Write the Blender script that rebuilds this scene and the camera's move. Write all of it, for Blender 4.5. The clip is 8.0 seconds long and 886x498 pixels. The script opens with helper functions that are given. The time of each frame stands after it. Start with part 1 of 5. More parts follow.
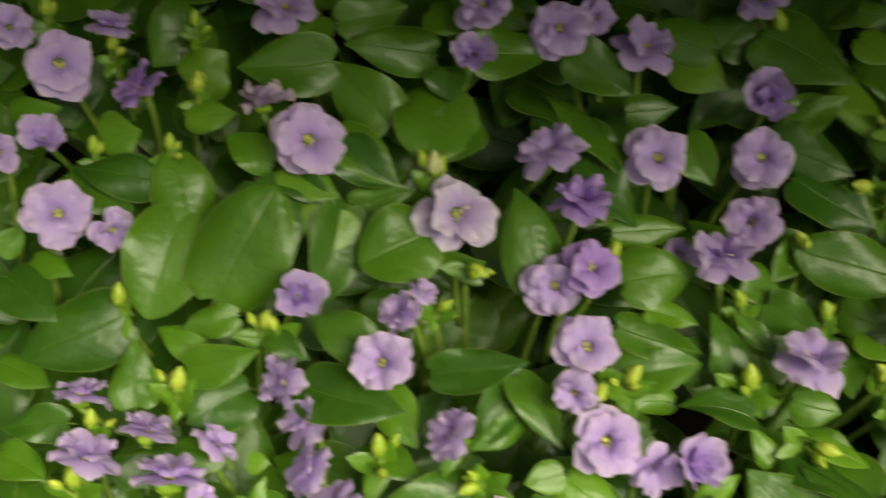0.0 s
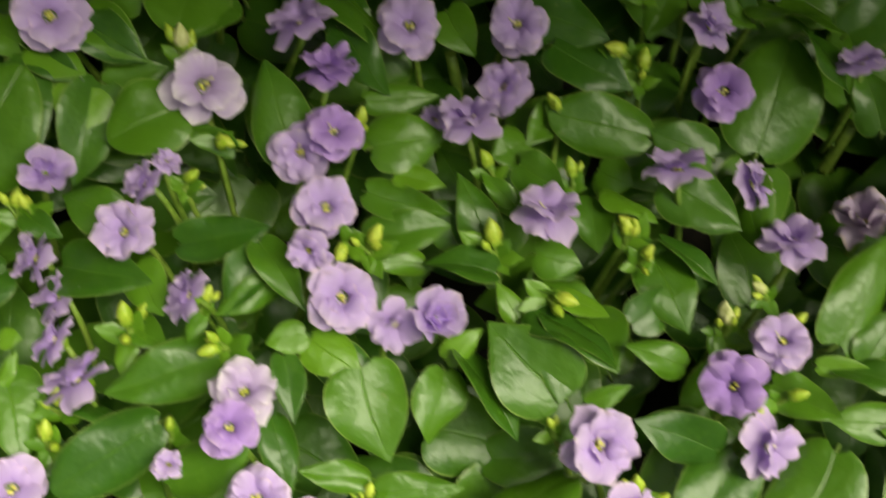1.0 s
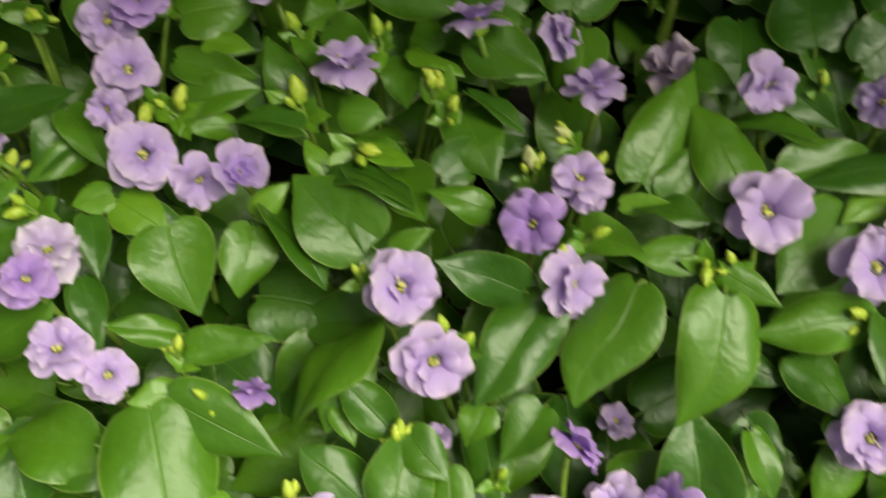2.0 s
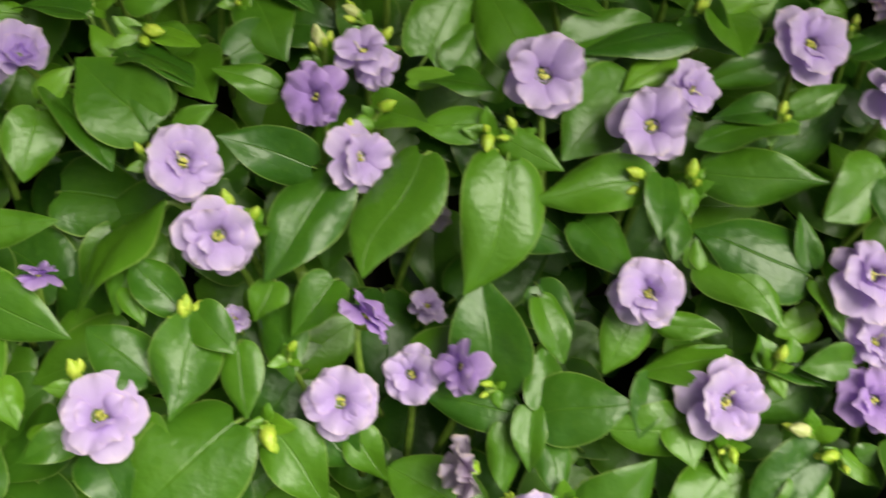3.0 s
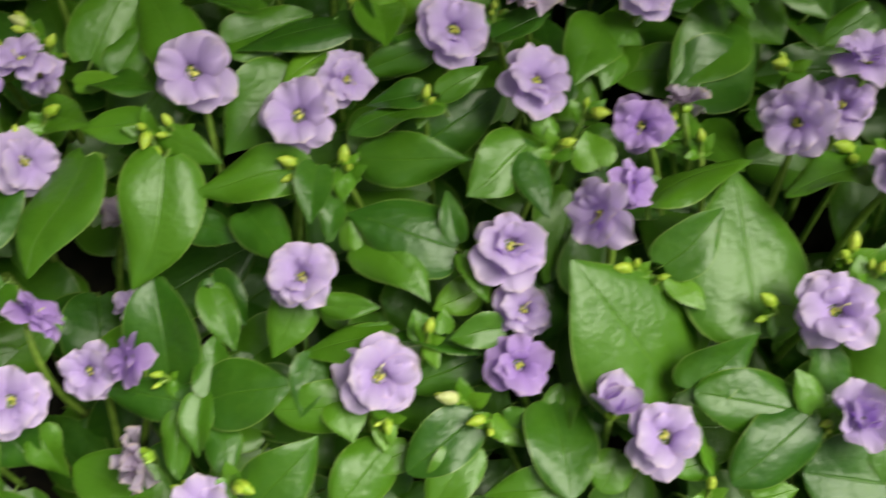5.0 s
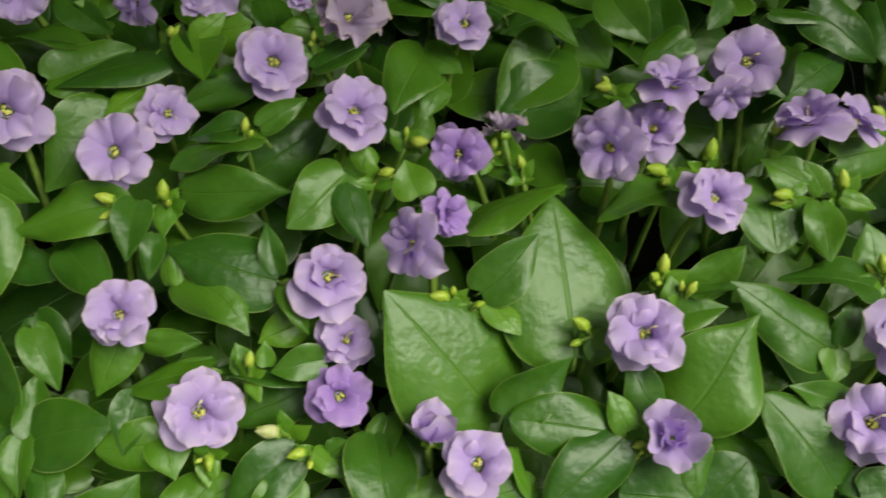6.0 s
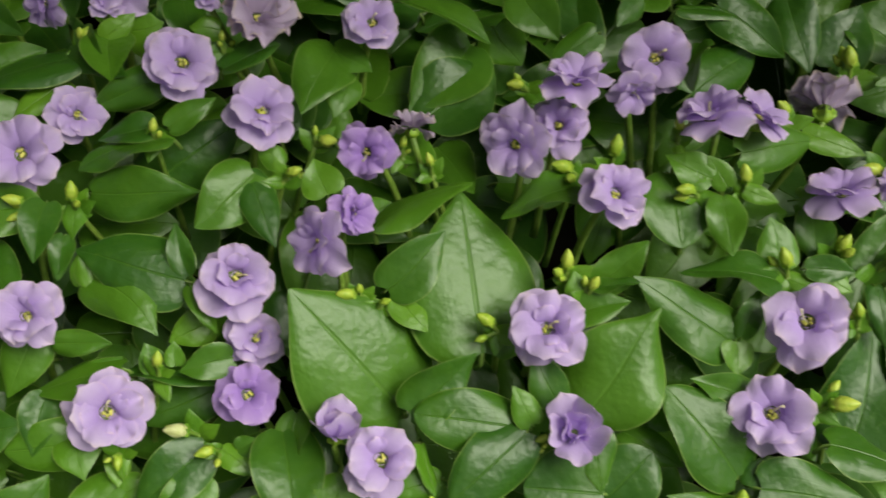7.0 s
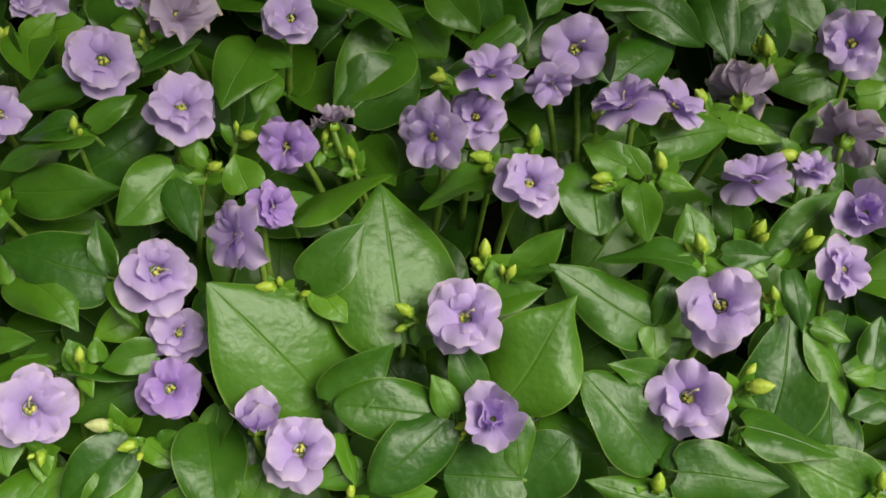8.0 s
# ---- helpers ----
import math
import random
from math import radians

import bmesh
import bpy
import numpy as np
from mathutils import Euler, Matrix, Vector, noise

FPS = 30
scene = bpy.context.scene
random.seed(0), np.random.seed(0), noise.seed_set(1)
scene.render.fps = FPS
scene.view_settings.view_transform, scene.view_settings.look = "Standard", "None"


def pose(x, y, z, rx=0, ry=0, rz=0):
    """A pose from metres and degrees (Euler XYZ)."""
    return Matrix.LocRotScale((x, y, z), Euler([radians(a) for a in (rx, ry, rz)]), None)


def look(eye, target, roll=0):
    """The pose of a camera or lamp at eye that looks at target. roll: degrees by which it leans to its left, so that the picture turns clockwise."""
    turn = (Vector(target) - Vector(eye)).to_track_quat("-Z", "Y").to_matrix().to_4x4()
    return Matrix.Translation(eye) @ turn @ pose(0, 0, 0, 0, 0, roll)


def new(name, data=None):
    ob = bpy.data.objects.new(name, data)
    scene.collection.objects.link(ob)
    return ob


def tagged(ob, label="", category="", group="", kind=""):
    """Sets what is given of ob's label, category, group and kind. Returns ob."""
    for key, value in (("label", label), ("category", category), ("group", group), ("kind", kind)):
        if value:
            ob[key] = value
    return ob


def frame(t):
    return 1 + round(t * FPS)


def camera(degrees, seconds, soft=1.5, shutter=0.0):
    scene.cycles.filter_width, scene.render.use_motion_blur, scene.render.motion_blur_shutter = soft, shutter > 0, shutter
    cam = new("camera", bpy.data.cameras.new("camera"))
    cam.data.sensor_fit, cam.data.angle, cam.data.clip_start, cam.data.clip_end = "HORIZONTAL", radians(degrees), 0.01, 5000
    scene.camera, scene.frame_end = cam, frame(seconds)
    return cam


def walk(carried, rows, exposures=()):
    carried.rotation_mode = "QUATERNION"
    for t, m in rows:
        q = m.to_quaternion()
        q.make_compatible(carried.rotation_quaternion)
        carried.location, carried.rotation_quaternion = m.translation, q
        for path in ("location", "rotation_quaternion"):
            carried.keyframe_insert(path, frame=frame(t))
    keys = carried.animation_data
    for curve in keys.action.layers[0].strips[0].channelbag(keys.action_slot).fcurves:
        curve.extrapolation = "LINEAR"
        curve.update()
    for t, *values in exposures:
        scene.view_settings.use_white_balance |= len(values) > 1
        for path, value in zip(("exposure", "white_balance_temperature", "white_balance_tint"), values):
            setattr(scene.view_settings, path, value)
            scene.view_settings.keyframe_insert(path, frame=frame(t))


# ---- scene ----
cam = camera(50, 8.0, soft=1.6, shutter=0.6)
PATH = [
    (0, (-0.00060, -0.26751, 0.51793), (-0.01994, -0.09238, 0.27512), 2.447),
    (0.5, (0.04602, -0.27562, 0.51280), (0.03116, -0.10041, 0.26973), 2.658),
    (1, (0.08741, -0.29012, 0.49867), (0.07343, -0.12018, 0.25184), 1.582),
    (1.2, (0.10202, -0.29239, 0.49612), (0.08581, -0.12661, 0.24661), 0.961),
    (2.3, (0.17636, -0.34105, 0.46401), (0.16408, -0.16950, 0.21821), -1.496),
    (2.5, (0.18769, -0.34551, 0.46000), (0.17959, -0.17645, 0.21231), -0.488),
    (3, (0.21983, -0.36240, 0.44779), (0.21692, -0.19090, 0.20165), 0.187),
    (3.5, (0.24568, -0.36917, 0.44478), (0.24534, -0.19617, 0.19969), -0.235),
    (4, (0.26650, -0.37471, 0.44591), (0.26650, -0.20264, 0.20016), -0.001),
    (4.5, (0.29178, -0.38108, 0.44512), (0.29385, -0.20708, 0.20074), -0.413),
    (5, (0.32253, -0.37981, 0.44968), (0.33130, -0.20308, 0.20742), -0.189),
    (5.2, (0.33255, -0.37931, 0.45071), (0.34598, -0.20102, 0.20981), 0.588),
    (6.3, (0.38150, -0.37782, 0.45620), (0.40289, -0.20012, 0.21544), 1.100),
    (6.5, (0.38602, -0.37881, 0.45605), (0.40679, -0.20290, 0.21393), 0.779),
    (7, (0.39828, -0.38153, 0.45850), (0.42291, -0.20552, 0.21681), 1.689),
    (7.5, (0.41525, -0.39028, 0.45728), (0.44248, -0.21536, 0.21507), 1.521),
    (8, (0.42181, -0.38957, 0.45940), (0.44954, -0.21344, 0.21814), 1.466),
]
walk(cam, [(t, look(eye, target, roll)) for t, eye, target, roll in PATH],
     exposures=[(0, 0.18, 7650, -1), (1, 0.12, 7550, -4), (2.5, -0.05, 7100, -4), (4, 0.12, 6900, -6), (4.5, 0.14, 6900, -6), (5, -0.17, 6800, -6), (6.5, -0.48, 6650, -1), (8, -0.42, 6750, -2)])

# ---- light: soft daylight from a bright overcast sky ----
SUN_ELEVATION, SUN_TURN = radians(57), radians(117)
world = bpy.data.worlds.new("sky")
scene.world = world
world.use_nodes = True
sky = world.node_tree.nodes.new("ShaderNodeTexSky")
sky.sky_type, sky.sun_disc = "NISHITA", False
sky.sun_elevation, sky.sun_rotation = SUN_ELEVATION, SUN_TURN
sky.air_density, sky.dust_density, sky.ozone_density = 1.0, 5.0, 0.5
cloud = world.node_tree.nodes.new("ShaderNodeHueSaturation")
cloud.inputs["Saturation"].default_value = 0.22
world.node_tree.links.new(sky.outputs[0], cloud.inputs["Color"])
world.node_tree.links.new(cloud.outputs[0], world.node_tree.nodes["Background"].inputs[0])
world.node_tree.nodes["Background"].inputs[1].default_value = 0.085
sun = new("sun", bpy.data.lights.new("sun", "SUN"))
sun.data.energy, sun.data.angle, sun.data.color = 4.9, radians(40), (1.0, 0.95, 0.84)
sun.matrix_world = look((math.sin(SUN_TURN) * math.cos(SUN_ELEVATION), math.cos(SUN_TURN) * math.cos(SUN_ELEVATION), math.sin(SUN_ELEVATION)), (0, 0, 0))


# ---- materials ----
class Nodes:
    """A node material with a few short ways to add nodes."""

    def __init__(self, name):
        self.mat = bpy.data.materials.new(name)
        self.mat.use_nodes = True
        self.tree = self.mat.node_tree
        self.shader = self.tree.nodes["Principled BSDF"]
        self.out = self.tree.nodes["Material Output"]

    def add(self, kind, **sockets):
        node = self.tree.nodes.new(kind)
        for key, value in sockets.items():
            self.put(node, key.replace("_", " "), value)
        return node

    def put(self, node, key, value):
        socket = node.inputs[int(key)] if key.isdigit() else node.inputs[key]
        if isinstance(value, bpy.types.NodeSocket):
            self.tree.links.new(value, socket)
        else:
            socket.default_value = value

    def math(self, op, a, b=0.0, c=0.0):
        node = self.tree.nodes.new("ShaderNodeMath")
        node.operation = op
        for n, value in enumerate((a, b, c)):
            self.put(node, str(n), value)
        return node.outputs[0]

    def mix(self, how, a, b):
        node = self.tree.nodes.new("ShaderNodeMix")
        node.data_type = "RGBA"
        for n, value in ((0, how), (6, a), (7, b)):
            self.put(node, str(n), value)
        return node.outputs[2]

    def ramp(self, fac, low, high):
        node = self.tree.nodes.new("ShaderNodeMapRange")
        node.interpolation_type = "SMOOTHSTEP"
        for n, value in enumerate((fac, low, high, 0.0, 1.0)):
            self.put(node, str(n), value)
        return node.outputs[0]

    def noise(self, scale, detail=3.0, where=None):
        node = self.add("ShaderNodeTexNoise", Scale=scale, Detail=detail)
        if where is not None:
            self.put(node, "Vector", where)
        return node.outputs[0]

    def bump(self, height, strength, distance):
        node = self.add("ShaderNodeBump", Height=height, Strength=strength, Distance=distance)
        self.put(self.shader, "Normal", node.outputs[0])
        return node.outputs[0]

    def thin(self, colour, share, normal=None):
        """Lets a share of the light through a thin leaf or petal."""
        veil = self.add("ShaderNodeBsdfTranslucent", Color=colour)
        if normal is not None:
            self.put(veil, "Normal", normal)
        both = self.add("ShaderNodeMixShader", Fac=share)
        self.tree.links.new(self.shader.outputs[0], both.inputs[1])
        self.tree.links.new(veil.outputs[0], both.inputs[2])
        self.tree.links.new(both.outputs[0], self.out.inputs[0])


def rgba(r, g, b):
    return (r, g, b, 1.0)


def leaf_material(name, dark, light, gloss):
    n = Nodes(name)
    uv = n.add("ShaderNodeUVMap").outputs[0]
    part_of = n.add("ShaderNodeSeparateXYZ", Vector=uv).outputs
    place = n.add("ShaderNodeNewGeometry").outputs["Position"]
    chance = n.add("ShaderNodeObjectInfo").outputs["Random"]
    across = n.math("ABSOLUTE", n.math("SUBTRACT", n.math("MULTIPLY", part_of[0], 2.0), 1.0))
    along = part_of[1]
    # one midrib and two pairs of side veins that run with the margin
    midrib = n.math("SUBTRACT", 1.0, n.ramp(across, 0.0, 0.05))
    side_one = n.math("SUBTRACT", 1.0, n.ramp(n.math("ABSOLUTE", n.math("SUBTRACT", across, 0.42)), 0.0, 0.035))
    side_two = n.math("SUBTRACT", 1.0, n.ramp(n.math("ABSOLUTE", n.math("SUBTRACT", across, 0.74)), 0.0, 0.03))
    veins = n.math("MAXIMUM", midrib, n.math("MULTIPLY", n.math("MAXIMUM", side_one, side_two), 0.06))
    coarse, middle, fine = n.noise(55.0, 3.0, place), n.noise(170.0, 2.0, place), n.noise(420.0, 4.0, place)
    tone = n.math("ADD", n.math("MULTIPLY", n.math("SUBTRACT", coarse, 0.5), 0.9), n.math("MULTIPLY", chance, 0.9))
    body = n.mix(n.ramp(tone, -0.1, 1.0), dark, light)
    body = n.mix(n.math("MULTIPLY", n.ramp(fine, 0.45, 0.8), 0.18), body, rgba(0.12, 0.23, 0.02))
    body = n.mix(n.math("MULTIPLY", veins, 0.22), body, rgba(0.14, 0.28, 0.03))
    margin = n.math("MULTIPLY", n.ramp(across, 0.95, 0.99), 0.5)
    body = n.mix(margin, body, rgba(0.32, 0.44, 0.11))
    # a few pale scars
    scar = n.math("MULTIPLY", n.ramp(n.noise(150.0, 2.0, place), 0.74, 0.8), 0.35)
    body = n.mix(scar, body, rgba(0.22, 0.24, 0.08))
    n.put(n.shader, "Base Color", body)
    n.put(n.shader, "Roughness", n.math("ADD", gloss, n.math("MULTIPLY", n.math("ADD", fine, coarse), 0.10)))
    n.put(n.shader, "Specular IOR Level", 0.5)
    height = n.math("SUBTRACT", n.math("ADD", n.math("ADD", n.math("MULTIPLY", coarse, 0.9), n.math("MULTIPLY", middle, 0.28)), n.math("MULTIPLY", fine, 0.12)), n.math("MULTIPLY", veins, 0.18))
    normal = n.bump(height, 0.45, 0.0035)
    n.thin(n.mix(0.5, body, rgba(0.16, 0.34, 0.02)), 0.16, normal)
    return n.mat


def petal_material(name, inner, outer, edge):
    n = Nodes(name)
    uv = n.add("ShaderNodeUVMap").outputs[0]
    part_of = n.add("ShaderNodeSeparateXYZ", Vector=uv).outputs
    place = n.add("ShaderNodeNewGeometry").outputs["Position"]
    chance = n.add("ShaderNodeObjectInfo").outputs["Random"]
    soft = n.noise(160.0, 3.0, place)
    body = n.mix(n.ramp(part_of[1], 0.2, 0.85), inner, outer)
    body = n.mix(n.math("MULTIPLY", n.math("MAXIMUM", n.ramp(part_of[1], 0.6, 1.0), n.math("MULTIPLY", n.ramp(n.math("ABSOLUTE", n.math("SUBTRACT", n.math("MULTIPLY", part_of[0], 2.0), 1.0)), 0.75, 1.0), 0.35)), n.ramp(soft, 0.2, 0.6)), body, edge)
    body = n.mix(n.math("MULTIPLY", chance, 0.30), body, inner)
    # fine streaks from the base to the rim
    streak = n.add("ShaderNodeTexNoise", Scale=1.0, Detail=3.0)
    n.put(streak, "Vector", n.add("ShaderNodeCombineXYZ", X=n.math("MULTIPLY", part_of[0], 26.0), Y=n.math("MULTIPLY", part_of[1], 2.0), Z=n.math("MULTIPLY", chance, 40.0)).outputs[0])
    body = n.mix(n.math("MULTIPLY", n.ramp(streak.outputs[0], 0.5, 0.75), 0.10), body, inner)
    n.put(n.shader, "Base Color", body)
    n.put(n.shader, "Roughness", 0.62)
    n.put(n.shader, "Specular IOR Level", 0.3)
    crinkle = n.noise(520.0, 3.0, place)
    normal = n.bump(n.math("ADD", n.math("ADD", n.math("MULTIPLY", streak.outputs[0], 0.3), soft), n.math("MULTIPLY", crinkle, 0.45)), 0.28, 0.0014)
    n.thin(body, 0.38, normal)
    return n.mat


def plain_material(name, low, high, rough, scale=300.0, through_light=0.0):
    n = Nodes(name)
    place = n.add("ShaderNodeNewGeometry").outputs["Position"]
    chance = n.add("ShaderNodeObjectInfo").outputs["Random"]
    grain = n.noise(scale, 4.0, place)
    body = n.mix(n.ramp(n.math("ADD", grain, n.math("MULTIPLY", chance, 0.3)), 0.3, 0.95), low, high)
    n.put(n.shader, "Base Color", body)
    n.put(n.shader, "Roughness", rough)
    normal = n.bump(grain, 0.4, 0.001)
    if through_light:
        n.thin(body, through_light, normal)
    return n.mat


LEAF = leaf_material("leaf", rgba(0.032, 0.104, 0.009), rgba(0.086, 0.208, 0.013), 0.26)
YOUNG_LEAF = leaf_material("young_leaf", rgba(0.080, 0.205, 0.012), rgba(0.135, 0.290, 0.018), 0.26)
LILAC = petal_material("lilac_petal", rgba(0.61, 0.435, 0.83), rgba(0.77, 0.61, 0.92), rgba(0.88, 0.69, 0.83))
VIOLET = petal_material("violet_petal", rgba(0.49, 0.29, 0.75), rgba(0.63, 0.42, 0.85), rgba(0.77, 0.56, 0.83))
PALE = petal_material("pale_petal", rgba(0.62, 0.47, 0.78), rgba(0.89, 0.79, 0.94), rgba(0.94, 0.85, 0.92))
FADED = petal_material("faded_petal", rgba(0.52, 0.40, 0.60), rgba(0.68, 0.56, 0.74), rgba(0.78, 0.62, 0.46))
STAMEN = plain_material("anther_yellow", rgba(0.40, 0.42, 0.05), rgba(0.80, 0.74, 0.20), 0.6, 900)
STYLE = plain_material("style_cream", rgba(0.55, 0.48, 0.25), rgba(0.78, 0.72, 0.50), 0.6, 900)
CALYX = plain_material("calyx_green", rgba(0.14, 0.31, 0.02), rgba(0.36, 0.54, 0.05), 0.45, 500, 0.2)
BUD = plain_material("bud_yellow_green", rgba(0.32, 0.50, 0.035), rgba(0.60, 0.70, 0.10), 0.42, 500, 0.2)
PALE_BUD = plain_material("bud_cream", rgba(0.56, 0.60, 0.22), rgba(0.80, 0.78, 0.46), 0.5, 500, 0.2)
STEM = plain_material("stem_green", rgba(0.10, 0.19, 0.02), rgba(0.22, 0.33, 0.05), 0.5, 260)
THROAT = plain_material("throat_green", rgba(0.05, 0.08, 0.015), rgba(0.13, 0.18, 0.03), 0.6, 900)
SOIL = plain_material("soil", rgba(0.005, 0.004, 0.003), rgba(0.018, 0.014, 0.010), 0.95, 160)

# ---- the lie of the bed ----
RISE, BED_HEIGHT = (0.022, 0.450), 0.2728


UP = Vector((-RISE[0], -RISE[1], 1)).normalized()


def canopy(x, y):
    """Height of the top of the leaves over the sloping bed."""
    return BED_HEIGHT + RISE[0] * x + RISE[1] * y


def ground_height(x, y):
    """The soil under the plants: it rises to the back of the bed and then lies level."""
    y = -0.5 + 0.9 / (1 + math.exp(-4 * (y + 0.05) / 0.9)) if abs(y) < 4 else (0.4 if y > 0 else -0.5)
    x = max(-0.4, min(0.9, x))
    return canopy(x, y) - 0.135


# ---- mesh helpers ----
def sheet(name, place, nu, nv, material):
    """A smooth grid of nu by nv cells with its own UV, shaped by place(u, v), u and v from 0 to 1."""
    bm = bmesh.new()
    layer = bm.loops.layers.uv.new("UVMap")
    rows = [[bm.verts.new(place(i / nu, j / nv)) for i in range(nu + 1)] for j in range(nv + 1)]
    for j in range(nv):
        for i in range(nu):
            face = bm.faces.new((rows[j][i], rows[j][i + 1], rows[j + 1][i + 1], rows[j + 1][i]))
            face.smooth = True
            for loop, (a, b) in zip(face.loops, ((i, j), (i + 1, j), (i + 1, j + 1), (i, j + 1))):
                loop[layer].uv = (a / nu, b / nv)
    return finish(name, bm, material)


def finish(name, bm, material):
    me = bpy.data.meshes.new(name)
    bm.to_mesh(me)
    bm.free()
    me.materials.append(material)
    return me


def tube(bm, points, radii, sides=7):
    """A round tapering stalk along points."""
    points = [Vector(p) for p in points]
    rings = []
    for n, p in enumerate(points):
        ahead = (points[min(n + 1, len(points) - 1)] - points[max(n - 1, 0)]).normalized()
        turn = ahead.to_track_quat("Z", "Y")
        rings.append([bm.verts.new(p + turn @ Vector((math.cos(a) * radii[n], math.sin(a) * radii[n], 0))) for a in (2 * math.pi * k / sides for k in range(sides))])
    for a, b in zip(rings, rings[1:]):
        for k in range(sides):
            bm.faces.new((a[k], a[(k + 1) % sides], b[(k + 1) % sides], b[k])).smooth = True
    bm.faces.new(rings[-1])
    bm.faces.new(rings[0][::-1])


def lathe(bm, profile, sides, twist=0.0, ridge=0.0, ribs=5):
    """A body turned round z from (radius, height) pairs, with ribs and a twist."""
    rings = []
    for r, h in profile:
        ring = []
        for k in range(sides):
            a = 2 * math.pi * k / sides
            out = r * (1 + ridge * math.cos(ribs * a))
            ring.append(bm.verts.new((out * math.cos(a + twist * h), out * math.sin(a + twist * h), h)))
        rings.append(ring)
    for a, b in zip(rings, rings[1:]):
        for k in range(sides):
            bm.faces.new((a[k], a[(k + 1) % sides], b[(k + 1) % sides], b[k])).smooth = True
    bm.faces.new(rings[-1])
    bm.faces.new(rings[0][::-1])


def bend(a, b, sag, n=6):
    """Points of a curve from a to b that starts along sag."""
    a, b, sag = Vector(a), Vector(b), Vector(sag)
    c = a + sag
    return [(1 - t) ** 2 * a + 2 * t * (1 - t) * c + t * t * b for t in (k / n for k in range(n + 1))]


def part(name, me, parent, m, label=""):
    """One mesh as a part of a thing or of a part, at the world pose m."""
    ob = new(name, me)
    ob.parent = parent
    ob.matrix_parent_inverse = Matrix.Identity(4)
    ob.matrix_basis = world_of[parent].inverted() @ m
    world_of[ob] = m
    if label:
        tagged(ob, label)
    return ob


world_of = {}


def frame_of(place, z_axis, y_hint, scale):
    """A pose whose z points along z_axis and whose y lies near y_hint."""
    z = Vector(z_axis).normalized()
    y = Vector(y_hint)
    y = (y - z * y.dot(z)).normalized()
    x = y.cross(z)
    turn = Matrix((x, y, z)).transposed().to_4x4()
    return Matrix.Translation(Vector(place)) @ turn @ Matrix.Diagonal((*scale, 1))


# ---- leaf, petal, bud and stamen shapes ----
dice = random.Random(11)


def leaf_mesh(name, material, full, point, droop, fold, wave, sickle, hook, sharp):
    """An ovate leaf one long and one wide, from the stalk at the origin to the tip at y = 1. sickle and hook bend its midrib, sharp draws out its tip."""
    swell = lambda v: (v ** full) * ((1 - v) ** point) * (1 - sharp * math.exp(-((1 - v) / (0.14 + 0.2 * sharp)) ** 2))
    most = max(swell(k / 100) for k in range(1, 100))
    phase, dome, twist = dice.uniform(0, 6), dice.uniform(-0.05, 0.20), dice.uniform(-0.35, 0.35)

    def place(u, v):
        s = 2 * u - 1
        v = 0.5 - 0.5 * math.cos(math.pi * (0.02 + 0.98 * v)) if v < 1 else 1.0
        half = 0.5 * swell(max(v, 0.004)) / most + 0.003
        x = half * s + sickle * math.sin(math.pi * v) + hook * math.sin(2 * math.pi * v) * (0.4 + 0.6 * v)
        # the lobes of the base reach back past the stalk
        y = v - 0.06 * abs(s) ** 1.5 * math.exp(-(v / 0.14) ** 2) * (v > 0)
        z = droop * v * (1 - v) + fold * abs(s) ** 1.1 * half - 0.07 * abs(s) ** 6 * half - dome * s * s * half + twist * (v - 0.4) * half * s
        z += wave * half * math.sin(6.5 * v + phase + (2 if s > 0 else 0)) * s * s
        return (x, y, z)

    me = sheet(name, place, 12, 18, material)
    bm = bmesh.new()
    bm.from_mesh(me)
    tube(bm, [(0, 0.05, -0.016), (0, 0.0, -0.02), (0, -0.05, -0.07), (0, -0.07, -0.2)], [0.012, 0.020, 0.022, 0.024], 6)
    bm.to_mesh(me)
    bm.free()
    return me


def leaf_family(material, count, lean=0.0, swing=0.0):
    """Leaves of one habit: lean bows the midrib to one side, swing bends its tip back."""
    return [leaf_mesh("leaf", material, dice.uniform(0.26, 0.40), dice.uniform(0.74, 0.94), dice.uniform(0.06, 0.34), dice.uniform(0.0, 0.22),
                      dice.uniform(0.05, 0.20), lean + dice.uniform(-0.05, 0.05), swing + dice.uniform(-0.03, 0.03), dice.uniform(0.10, 0.45)) for _ in range(count)]


# habits: plain, bowed to either side, with a tip that swings to either side, with a drawn-out tip, and broad with a blunt tip
LEAVES = {"": leaf_family(LEAF, 14), "(": leaf_family(LEAF, 3, -0.16), ")": leaf_family(LEAF, 3, 0.16), "s": leaf_family(LEAF, 3, 0.0, 0.12), "z": leaf_family(LEAF, 3, 0.0, -0.12),
          "a": [leaf_mesh("leaf", LEAF, dice.uniform(0.34, 0.42), dice.uniform(0.62, 0.74), dice.uniform(0.1, 0.25), dice.uniform(0.04, 0.16), dice.uniform(0.20, 0.34), dice.uniform(-0.05, 0.05), dice.uniform(-0.05, 0.05), dice.uniform(0.68, 0.80)) for _ in range(4)],
          "o": [leaf_mesh("leaf", LEAF, dice.uniform(0.32, 0.42), dice.uniform(0.50, 0.62), dice.uniform(0.1, 0.3), dice.uniform(0.02, 0.2), 0.14, 0.0, 0.0, 0.05) for _ in range(4)]}
YOUNG_LEAVES = leaf_family(YOUNG_LEAF, 10)


